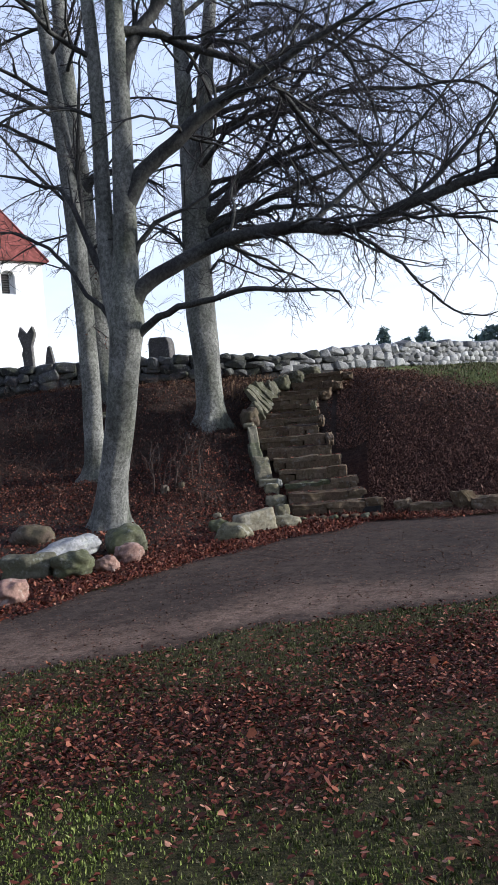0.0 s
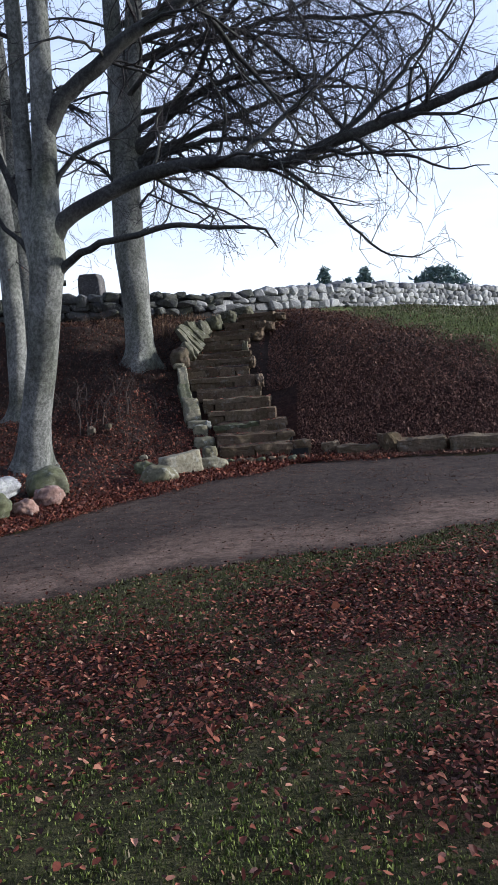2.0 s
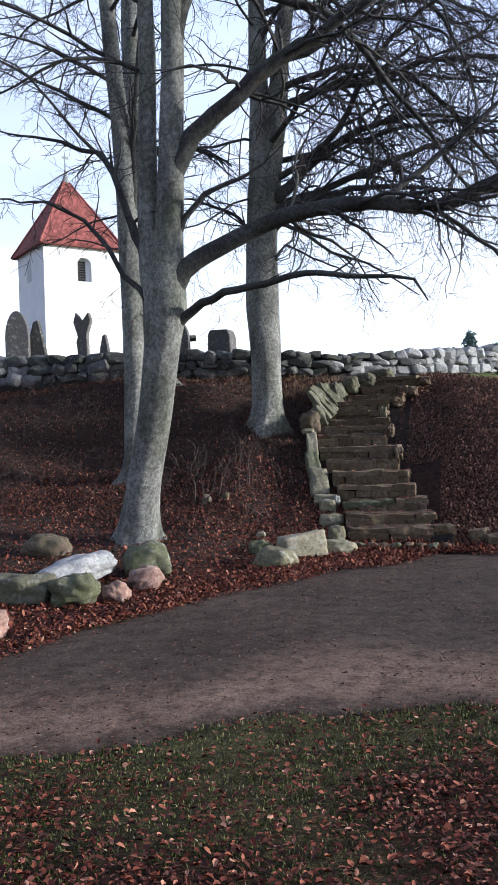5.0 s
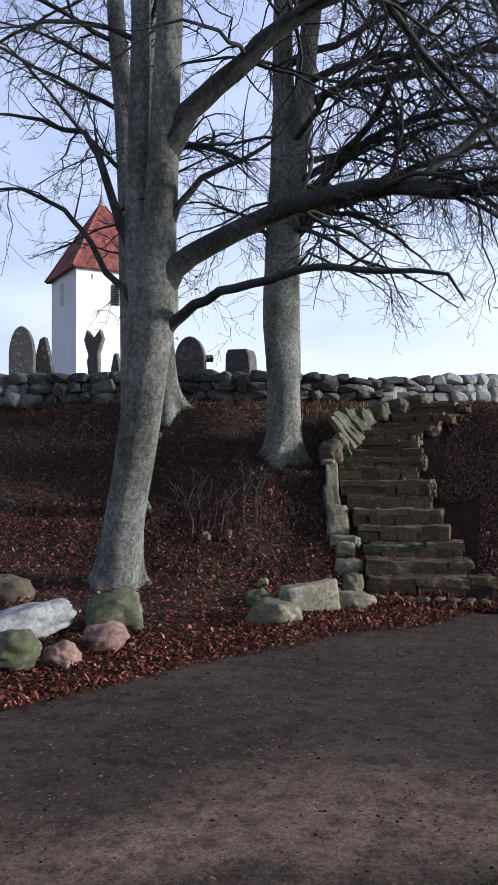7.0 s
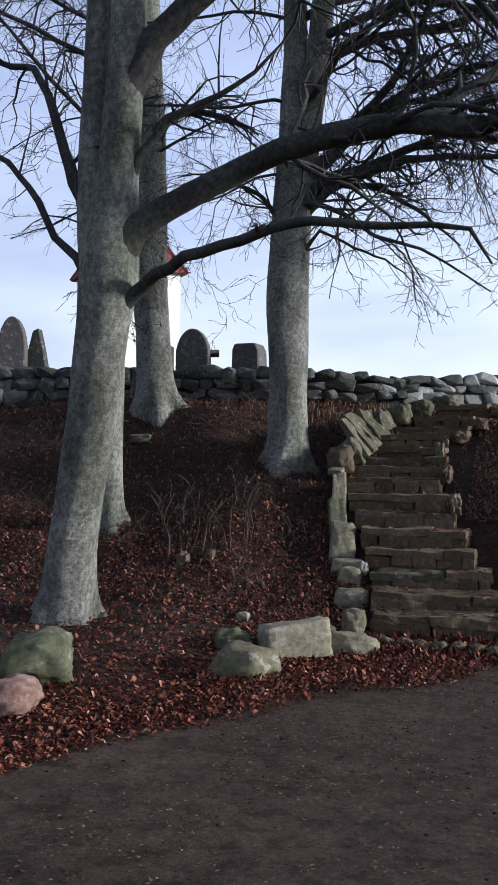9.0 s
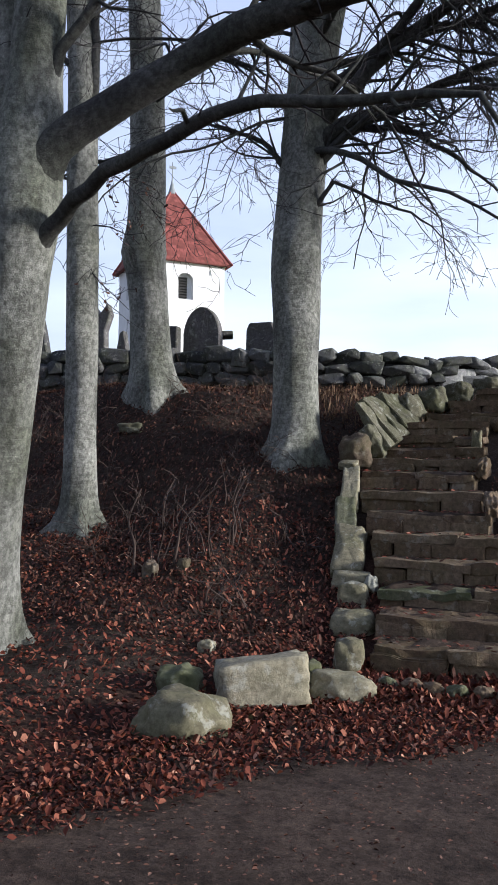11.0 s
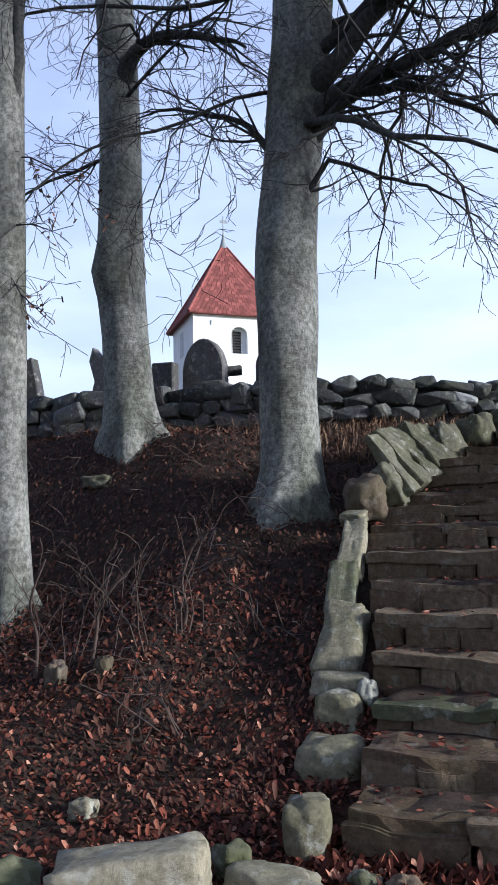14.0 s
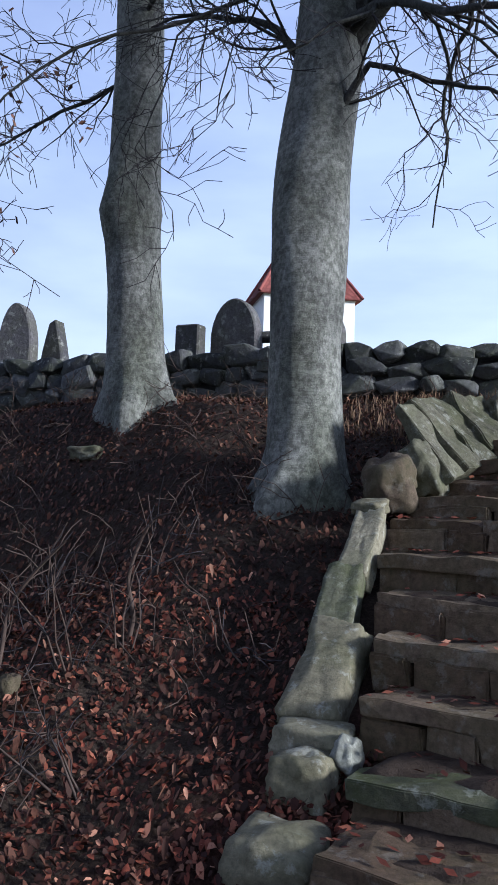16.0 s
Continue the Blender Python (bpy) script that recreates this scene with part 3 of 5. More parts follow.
A_LIMBS = [
    ([(-2.12, 11.95, 3.62), (-1.9, 12.0, 3.88), (-1.43, 12.1, 4.17), (-0.85, 12.15, 4.41), (-0.22, 12.1, 4.54), (0.35, 12.0, 4.53), (0.64, 12.0, 4.51), (1.3, 12.0, 4.4), (2.1, 12.0, 4.64), (2.75, 12.0, 4.82), (3.4, 12.0, 4.98), (4.5, 11.8, 5.3), (5.6, 11.6, 5.7)],
     [0.17, 0.13, 0.116, 0.108, 0.104, 0.1, 0.096, 0.09, 0.086, 0.08, 0.072, 0.055, 0.03], dict(start=0.17, rate=4.6, length=1.9, droop=0.55, lift=0.14)),
    ([(1.3, 12.0, 4.4), (1.65, 11.95, 4.1), (1.98, 11.9, 3.8), (2.37, 11.85, 3.32), (2.75, 11.8, 2.98), (3.05, 11.8, 2.94), (3.4, 11.8, 3.05)],
     [0.03, 0.026, 0.022, 0.018, 0.014, 0.01, 0.005], dict(start=0.05, rate=5, length=1.1, droop=0.6, loose=1)),
    ([(2.0, 12.0, 4.62), (2.5, 12.0, 4.95), (3.1, 12.0, 5.5), (3.7, 12.0, 6.2), (4.2, 12.0, 7.0)],
     [0.045, 0.04, 0.032, 0.02, 0.008], dict(start=0.1, rate=5, length=1.9, droop=0.5, loose=1)),
    ([(0.7, 12.0, 4.52), (1.2, 12.2, 4.95), (1.9, 12.3, 5.5), (2.7, 12.3, 6.2), (3.5, 12.2, 7.1)],
     [0.045, 0.04, 0.032, 0.02, 0.008], dict(start=0.1, rate=5, length=1.9, droop=0.5, loose=1)),
    ([(-2.1, 11.9, 3.05), (-1.9, 11.95, 3.27), (-1.45, 11.75, 3.44), (-1.08, 11.6, 3.5), (-0.66, 11.4, 3.51), (-0.18, 11.3, 3.57), (0.47, 11.3, 3.5), (0.8, 11.3, 3.47), (1.07, 11.3, 3.42), (1.24, 11.3, 3.16)],
     [0.1, 0.066, 0.052, 0.048, 0.044, 0.038, 0.03, 0.024, 0.018, 0.008], dict(start=0.4, rate=3.4, length=0.55, droop=0.3, lift=0.0)),
    ([(-2.02, 12.0, 5.1), (-1.85, 12.0, 5.46), (-1.58, 12.0, 5.74), (-1.22, 12.0, 5.97), (-0.72, 12.0, 6.35), (-0.1, 12.0, 6.65), (0.8, 11.9, 7.05), (1.9, 11.8, 7.5)],
     [0.115, 0.125, 0.12, 0.11, 0.1, 0.08, 0.055, 0.025], dict(start=0.2, rate=3.8, length=2.5)),
    ([(-1.97, 12.0, 6.9), (-1.8, 12.1, 7.5), (-1.35, 12.3, 8.2), (-0.7, 12.2, 8.8), (0.2, 12.1, 9.4), (1.4, 11.8, 10.0)],
     [0.1, 0.1, 0.09, 0.08, 0.06, 0.03], dict(start=0.2, rate=3.6, length=2.8)),
    ([(-2.07, 12.0, 4.05), (-1.87, 12.0, 4.54), (-1.6, 12.0, 4.85), (-1.3, 12.0, 4.94), (-1.1, 12.0, 5.0), (-0.81, 12.0, 5.17), (-0.5, 12.0, 5.4)],
     [0.055, 0.042, 0.036, 0.03, 0.026, 0.018, 0.008], dict(start=0.3, rate=3.4, length=0.8, top=2)),
    ([(-2.26, 12.0, 3.33), (-2.54, 12.0, 3.67), (-2.75, 12.0, 3.87), (-2.96, 12.0, 4.26), (-3.29, 12.0, 4.63), (-3.74, 12.0, 4.9), (-4.4, 12.0, 5.05), (-5.0, 11.9, 5.2)],
     [0.055, 0.042, 0.036, 0.034, 0.028, 0.02, 0.013, 0.006], dict(start=0.3, rate=3.4, length=1.1, top=2)),
    ([(-2.4, 12.05, 4.0), (-2.68, 12.0, 4.68), (-2.85, 12.0, 5.25), (-3.0, 12.0, 5.52), (-3.32, 12.0, 5.62), (-3.84, 12.0, 5.82), (-4.7, 11.9, 6.0)],
     [0.065, 0.05, 0.042, 0.036, 0.03, 0.02, 0.008], dict(start=0.25, rate=3.4, length=1.2)),
]
tree_a = make_tree(
    "beech_tree", "tall forked grey beech with long low limbs behind boulders",
    [
        ([(-2.88, 12.52, -0.02), (-2.83, 12.43, 0.4), (-2.7, 12.3, 0.95), (-2.58, 12.22, 1.4), (-2.34, 12.05, 2.3), (-2.2, 11.96, 3.0), (-2.15, 11.94, 3.4), (-2.16, 12.0, 3.9), (-2.1, 12.0, 4.4), (-2.06, 12.0, 5.0), (-2.02, 12.0, 5.6), (-1.98, 12.0, 6.6), (-1.95, 12.0, 8.4), (-1.9, 12.1, 10.4), (-1.8, 12.2, 13)],
         [0.29, 0.26, 0.232, 0.222, 0.228, 0.24, 0.275, 0.245, 0.19, 0.175, 0.165, 0.15, 0.13, 0.09, 0.05]),
        ([(-2.26, 12.05, 3.3), (-2.38, 12.08, 3.9), (-2.42, 12.1, 4.6), (-2.4, 12.1, 5.4), (-2.37, 12.1, 6.7), (-2.4, 12.1, 8.4), (-2.5, 12.1, 11), (-2.6, 12.1, 13.5)],
         [0.2, 0.17, 0.14, 0.125, 0.115, 0.1, 0.07, 0.04]),
    ],
    A_LIMBS, 11, flare0=0.2,
    free=[((-2.0, 12.0, 8.7), (0.8, -0.5, 0.5), 4.5, 0.07), ((-1.95, 12.0, 7.8), (0.95, 0.2, 0.35), 5.5, 0.08), ((-1.95, 12.1, 9.6), (0.9, -0.1, 0.6), 5, 0.07), ((-2.4, 12.1, 7.5), (-0.9, -0.4, 0.45), 3.0, 0.045), ((-2.45, 12.1, 9.2), (-0.8, -0.6, 0.5), 3.2, 0.045), ((-1.95, 12.1, 10.0), (0.9, 0.2, 0.5), 3.5, 0.05), ((-2.37, 12.1, 6.5), (-0.9, -0.3, 0.5), 2.6, 0.035)],
    density=0.62,
)

B_FREE = []
rng_b = np.random.default_rng(5)
for z0, az, el, ln, r in [
    (5.5, -25, 14, 2.4, 0.04), (5.8, -55, 18, 2.8, 0.05), (6.1, 5, 14, 5.0, 0.09), (6.5, -30, 20, 4.8, 0.08), (6.9, 20, 18, 4.6, 0.07), (7.3, -65, 15, 4.0, 0.065), (7.7, -5, 26, 5.6, 0.09), (8.2, -35, 22, 5.2, 0.08),
    (8.8, 15, 26, 5.0, 0.08), (9.3, -75, 25, 4.2, 0.06), (9.8, -15, 30, 5.2, 0.07), (10.6, 10, 32, 4.6, 0.06), (11.4, -45, 35, 4.2, 0.05), (6.2, 200, 8, 3.0, 0.04), (7.4, 235, 12, 3.4, 0.05), (8.7, 185, 20, 3.4, 0.05), (9.6, 250, 20, 3.6, 0.05),
    (10.8, 205, 30, 3.4, 0.045),
]:
    a, e = radians(az * 0.8 + 15 if az < 100 else az), radians(el)
    ln, r = ln * 1.4, r * (0.95 if az < 100 else 0.6)
    B_FREE.append(((-2.2 + 0.22 * math.cos(a), 17.4 + 0.27 * (z0 - 4.3) * (z0 < 8) + 1.0 * (z0 >= 8) + 0.22 * math.sin(a), z0), (math.cos(a) * math.cos(e), math.sin(a) * math.cos(e), math.sin(e)), ln, r))
tree_b = make_tree(
    "beech_tree", "stout grey beech with drooping fine twigs beside stone stairs",
    [
        ([(-2.02, 16.95, 1.3), (-2.0, 16.93, 1.75), (-1.98, 16.95, 2.2), (-2.0, 16.95, 3.0), (-2.07, 17.1, 4.05), (-2.1, 17.25, 4.8), (-2.1, 17.4, 5.6), (-2.07, 17.5, 6.4), (-2.1, 17.55, 7.0), (-2.13, 17.6, 8.2), (-2.15, 17.6, 9.6), (-2.15, 17.7, 11), (-2.2, 17.8, 13), (-2.3, 18, 15)],
         [0.34, 0.3, 0.28, 0.275, 0.315, 0.305, 0.3, 0.335, 0.27, 0.19, 0.17, 0.14, 0.1, 0.05]),
        ([(-2.0, 17.5, 6.5), (-1.88, 17.55, 7.3), (-1.77, 17.6, 8.0), (-1.67, 17.6, 9.2), (-1.45, 17.6, 10.6), (-1.1, 17.7, 13), (-0.9, 17.8, 15)], [0.25, 0.21, 0.19, 0.17, 0.14, 0.1, 0.05]),
    ],
    [([(-1.95, 17.3, 5.6), (-1.72, 17.4, 5.8), (-1.36, 17.4, 6.0), (-1.09, 17.4, 5.97), (-0.73, 17.4, 5.88), (-0.1, 17.4, 5.4), (0.4, 17.4, 4.95)], [0.08, 0.066, 0.056, 0.05, 0.042, 0.026, 0.01], dict(start=0.2, rate=4.6, length=1.2, droop=1.3)),
     ([(-1.9, 17.45, 5.9), (-1.6, 17.4, 6.06), (-0.96, 17.4, 6.16), (-0.39, 17.4, 6.27), (0.05, 17.4, 6.27), (1.0, 17.4, 6.15), (2.0, 17.3, 5.8)], [0.11, 0.09, 0.075, 0.06, 0.05, 0.034, 0.012], dict(start=0.15, rate=4.2, length=1.3, droop=1.0)),
     ([(-1.9, 17.5, 6.2), (-1.56, 17.4, 6.42), (-1.24, 17.4, 6.72), (-0.99, 17.4, 6.9), (-0.3, 17.4, 7.3), (0.8, 17.4, 7.5), (2.1, 17.4, 7.3)], [0.13, 0.11, 0.095, 0.085, 0.07, 0.045, 0.015], dict(start=0.15, rate=4.2, length=1.4, droop=0.7)),
     ([(-2.26, 17.2, 5.5), (-2.6, 17.2, 5.95), (-3.0, 17.2, 6.12), (-3.45, 17.2, 6.33), (-3.9, 17.1, 6.3)], [0.038, 0.032, 0.026, 0.02, 0.008], dict(start=0.1, rate=7.5, length=1.4, droop=1.6)),
     ([(-1.9, 17.2, 4.85), (-1.63, 17.2, 5.28), (-1.38, 17.2, 5.16), (-0.92, 17.2, 4.91), (-0.5, 17.1, 4.65), (-0.1, 17.0, 4.3)], [0.032, 0.026, 0.022, 0.018, 0.013, 0.006], dict(start=0.15, rate=5.5, length=1.15, droop=1.4))],
    22, free=B_FREE, density=0.66, droop=1.1, flare0=0.2,
)
tree_c = make_tree(
    "beech_tree", "slender grey beech with bulging trunk before churchyard wall",
    [([(-4.42, 17.8, 2.2), (-4.5, 17.8, 2.8), (-4.56, 17.8, 3.2), (-4.62, 17.8, 4.0), (-4.7, 17.8, 4.55), (-4.75, 17.8, 4.85), (-4.71, 17.8, 5.2), (-4.69, 17.8, 5.8), (-4.71, 17.8, 7), (-4.8, 17.8, 8.5), (-4.9, 17.9, 10.7), (-5, 18, 14)],
      [0.37, 0.34, 0.3, 0.28, 0.295, 0.335, 0.285, 0.265, 0.255, 0.24, 0.19, 0.06])],
    [([(-4.6, 17.7, 7.2), (-4.3, 17.6, 7.48), (-3.81, 17.6, 7.54), (-3.17, 17.6, 7.31), (-2.7, 17.5, 6.98)], [0.11, 0.085, 0.06, 0.038, 0.015], dict(start=0.2, rate=8, length=1.5, droop=1.8))],
    33, free=[((-4.6, 17.8, 8.8), (-0.8, -0.5, 0.4), 3.6, 0.05), ((-4.6, 17.8, 7.0), (0.8, -0.6, 0.2), 2.4, 0.03), ((-4.7, 17.8, 9.8), (0.5, -0.8, 0.5), 3.4, 0.05), ((-4.7, 17.8, 10.8), (-0.9, 0.1, 0.5), 3.6, 0.05), ((-4.7, 17.8, 6.4), (-0.9, -0.4, 0.1), 2.6, 0.03)], density=0.8, droop=1.3, flare0=0.14,
)
tree_d = make_tree(
    "beech_tree", "slim leaning grey beech with spreading roots on the dark bank",
    [([(-4.1, 15.42, 0.72), (-4.06, 15.38, 1.2), (-4.0, 15.3, 2.0), (-3.94, 15.2, 3.0), (-3.97, 15.2, 4.5), (-4.0, 15.2, 6.0), (-4.08, 15.2, 7.2), (-4.2, 15.2, 8.6), (-4.3, 15.2, 10), (-4.5, 15.3, 13)],
      [0.25, 0.195, 0.182, 0.182, 0.18, 0.175, 0.16, 0.14, 0.12, 0.05])],
    [([(-3.98, 15.2, 5.4), (-3.84, 15.2, 6.0), (-3.84, 15.2, 6.75), (-3.7, 15.1, 8.0), (-3.5, 15.0, 9.2)], [0.07, 0.055, 0.05, 0.035, 0.012], dict(start=0.3, rate=3, length=1.2, top=2))],
    44, free=[((-4.4, 15.7, 6.2), (-0.8, -0.5, 0.5), 3.2, 0.04), ((-4.6, 15.8, 7.2), (-0.9, -0.1, 0.4), 3.4, 0.045), ((-4.75, 15.8, 8.3), (-0.5, -0.8, 0.5), 3.4, 0.045), ((-4.75, 15.8, 9.0), (0.8, -0.5, 0.5), 3.0, 0.04), ((-4.3, 15.7, 5.0), (-0.9, -0.3, 0.15), 1.8, 0.02), ((-4.8, 15.8, 10), (-0.8, 0.4, 0.5), 3.4, 0.04)], density=0.85, flare0=0.32,
)

# churchyard wall
WALL = [(-16, 17.2), (-9, 18.0), (-6.5, 18.5), (-4.7, 19.0), (-2.5, 19.3), (-0.9, 20.1), (0.4, 21.2), (2, 23.0), (5, 27), (8.5, 31), (14, 40), (19, 50)]
WALL_TOP = [3.55, 3.53, 3.53, 3.53, 3.44, 3.36, 3.46, 3.64, 3.78, 3.68, 3.9, 4.2]
WALL_LOW = [2.9, 2.92, 2.95, 2.98, 2.98, 3.0, 3.02, 3.06, 3.05, 2.85, 2.85, 2.9]
wp = np.array(WALL, float)
wl = np.r_[0, np.cumsum(np.linalg.norm(np.diff(wp, axis=0), axis=1))]


def wall_at(s):
    x, y = np.interp(s, wl, wp[:, 0]), np.interp(s, wl, wp[:, 1])
    x2, y2 = np.interp(s + 0.3, wl, wp[:, 0]), np.interp(s + 0.3, wl, wp[:, 1])
    return x, y, math.degrees(math.atan2(y2 - y, x2 - x)), np.interp(s, wl, WALL_LOW), np.interp(s, wl, WALL_TOP)


wall = thing("wall_north", "dry-stone churchyard wall of rough grey fieldstones", "wall", (0, 0, 0))
tagged(wall, kind="structure")
vs, fs = [], []
for k, s in enumerate(np.arange(0, wl[-1], 0.5)):
    x, y, a, lo_z, hi_z = wall_at(s)
    nx_, ny_ = -math.sin(radians(a)), math.cos(radians(a))
    for off, z in ((-0.1, lo_z - 0.5), (-0.04, hi_z - 0.07), (0.42, hi_z - 0.07), (0.42, lo_z - 0.5)):
        vs.append((x + nx_ * off, y + ny_ * off, z))
    if k:
        for j in range(4):
            fs.append((4 * k - 4 + j, 4 * k - 4 + (j + 1) % 4, 4 * k + (j + 1) % 4, 4 * k + j))
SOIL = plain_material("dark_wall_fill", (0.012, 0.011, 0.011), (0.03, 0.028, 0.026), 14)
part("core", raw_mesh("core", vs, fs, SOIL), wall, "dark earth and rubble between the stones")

# headstones
def headstone(place, turn, w, h, d, shape, label, name="headstone", tilt=0):
    root = thing(name, label, "gravestone", place, turn)
    bm = bmesh.new()
    if shape == "round":
        prof = [(-w / 2, -0.6), (-w / 2 * 0.98, h * 0.62)] + [(-w / 2 * math.cos(a), h * 0.62 + (h * 0.38) * math.sin(a)) for a in np.linspace(0.15, math.pi - 0.15, 11)] + [(w / 2 * 0.98, h * 0.62), (w / 2, -0.6)]
    elif shape == "peak":
        prof = [(-w / 2, -0.6), (-w / 2, h * 0.5), (-w * 0.36, h * 0.72), (-w * 0.16, h * 0.96), (w * 0.1, h), (w * 0.3, h * 0.75), (w * 0.46, h * 0.5), (w / 2, -0.6)]
    elif shape == "block":
        prof = [(-w / 2, -0.6), (-w * 0.44, h * 0.9), (-w * 0.36, h), (w * 0.3, h * 0.99), (w * 0.4, h * 0.86), (w / 2, -0.6)]
    elif shape == "square":
        prof = [(-w / 2, -0.6), (-w / 2, h), (w / 2, h * 0.98), (w / 2, -0.6)]
    else:
        prof = [(-w * 0.33, -0.6), (-w * 0.3, h * 0.5), (-w * 0.36, h * 0.58), (-w * 0.26, h * 0.66), (-w * 0.5, h * 0.86), (-w * 0.34, h), (0, h * 0.88), (w * 0.36, h), (w * 0.5, h * 0.88), (w * 0.26, h * 0.7), (w * 0.3, h * 0.3), (w * 0.33, -0.6)]
    front = [bm.verts.new((x, -d / 2, z)) for x, z in prof]
    back = [bm.verts.new((x, d / 2, z)) for x, z in prof]
    bm.faces.new(front)
    bm.faces.new(back[::-1])
    for k in range(len(prof)):
        bm.faces.new((front[k], back[k], back[(k + 1) % len(prof)], front[(k + 1) % len(prof)]))
    bmesh.ops.recalc_face_normals(bm, faces=bm.faces)
    bmesh.ops.bevel(bm, geom=[e for e in bm.edges if e.calc_length() < d * 1.5 or True], offset=0.02, segments=1, affect="EDGES", clamp_overlap=True)
    part("slab", bm_mesh("slab", bm, GRAVE_STONE, False), root, m=pose(0, 0, 0, 0, tilt, 0))
    part("plinth", bm_mesh("plinth", box_bm((w * 1.15, d * 1.8, 0.5), (0, 0, -0.05), 0.02), GRAVE_STONE, False), root)
    return root


def yard(x, y):
    return (x, y, h1(x, y))


headstone((-8.72, 19.65, 2.96), 20, 0.56, 1.86, 0.26, "round", "tall round-topped grey headstone in the churchyard")
headstone((-8.5, 20.2, 3.0), 15, 0.48, 1.66, 0.24, "peak", "rough pointed grey headstone behind the wall")
headstone((-7.7, 21.1, 3.1), 10, 0.46, 1.82, 0.22, "cross", "weathered broken stone cross with stubby arms", "stone_cross")
headstone((-6.98, 20.8, 3.05), 10, 0.3, 1.25, 0.2, "peak", "small pointed headstone beside the broken cross")
headstone((-5.25, 19.5, 3.03), 4, 0.36, 1.04, 0.18, "square", "narrow square-topped dark headstone")
headstone((-4.8, 19.86, 3.0), 8, 0.66, 1.42, 0.2, "round", "wide round-arched dark headstone behind the wall")
headstone((-3.78, 20.2, 3.04), -8, 0.66, 1.1, 0.38, "block", "squat weathered reddish grey memorial boulder")
cross = thing("iron_cross", "low dark stone cross beside the arched headstone", "gravestone", (-4.78, 20.24, 3.05), 10)
part("shaft", bm_mesh("shaft", box_bm((0.11, 0.11, 1.06), (0, 0, 0.5), 0.01), GRAVE_STONE), cross)
part("arm", bm_mesh("arm", box_bm((0.5, 0.09, 0.14), (0.08, 0, 0.95), 0.01), GRAVE_STONE), cross)

# church tower
T_ANGLE = 47.5
TW, TD, T0, T1, T2 = 4.5, 4.4, 2.8, 12.65, 17.0
tower = thing("church_tower", "whitewashed square church tower with steep red tiled pyramid roof", "church", (-20.55, 43.42, T0), T_ANGLE)
bm = bmesh.new()
wx, wz, ww, wh = 2.35, 11.3 - T0, 0.86, 1.4
H = T1 - T0
# the front is cut round an arched niche
arch = [(wx - ww / 2, wz - wh / 2)] + [(wx - ww / 2 * math.cos(a), wz + wh * 0.2 + ww / 2 * math.sin(a) * 0.9) for a in np.linspace(0, math.pi, 13)] + [(wx + ww / 2, wz - wh / 2)]
outer = [(0, 0), (0, H), (TW, H), (TW, 0)]
vo = [bm.verts.new((x, 0, z)) for x, z in outer]
vi = [bm.verts.new((x, 0, z)) for x, z in arch]
edges = [bm.edges.new((vo[k], vo[(k + 1) % 4])) for k in range(4)] + [bm.edges.new((vi[k], vi[(k + 1) % len(vi)])) for k in range(len(vi))]
bmesh.ops.triangle_fill(bm, use_beauty=True, edges=edges)
vb = [bm.verts.new((x, 0.35, z)) for x, z in arch]
for k in range(len(vi)):
    bm.faces.new((vi[k], vi[(k + 1) % len(vi)], vb[(k + 1) % len(vi)], vb[k]))
bm.faces.new(vb)
back = [bm.verts.new((x, TD, z)) for x, z in outer]
for k in range(4):
    bm.faces.new((vo[k], back[k], back[(k + 1) % 4], vo[(k + 1) % 4]))
bm.faces.new(back)
bmesh.ops.recalc_face_normals(bm, faces=bm.faces)
part("wall", bm_mesh("wall", bm, PLASTER, False), tower, "whitewashed plaster wall with arched niche")
part("cornice", bm_mesh("cornice", box_bm((TW + 0.16, TD + 0.16, 0.16), (TW / 2, TD / 2, H - 0.1), 0.03), PLASTER, False), tower)
win = part("window", bm_mesh("window", box_bm((0.42, 0.06, 1.1), (wx - 0.05, 0.3, wz - 0.05), 0.01), LOUVER, False), tower, "dark louvred belfry opening")
for k in range(8):
    part("slat", bm_mesh("slat", box_bm((0.42, 0.1, 0.03), (wx - 0.05, 0.24, wz - 0.55 + k * 0.14), turn=pose(0, 0, 0, -30)), LOUVER, False), win)
for k in (0.9, 3.7):
    part("wall_anchor", bm_mesh("wall_anchor", box_bm((0.06, 0.04, 0.25), (k, -0.02, H - 0.55), 0.01), LEAD, False), tower)
# Raised panel, no recess: the niche's shade is its darker limewash.
part("niche", bm_mesh("niche", box_bm((0.05, 0.7, 1.3), (0.0, TD * 0.55, H - 1.2), 0.02), plain_material("shaded_limewash", (0.5, 0.5, 0.5), (0.6, 0.6, 0.6), 1), False), tower, "panel in shade-toned limewash standing for a blind niche in the side wall")
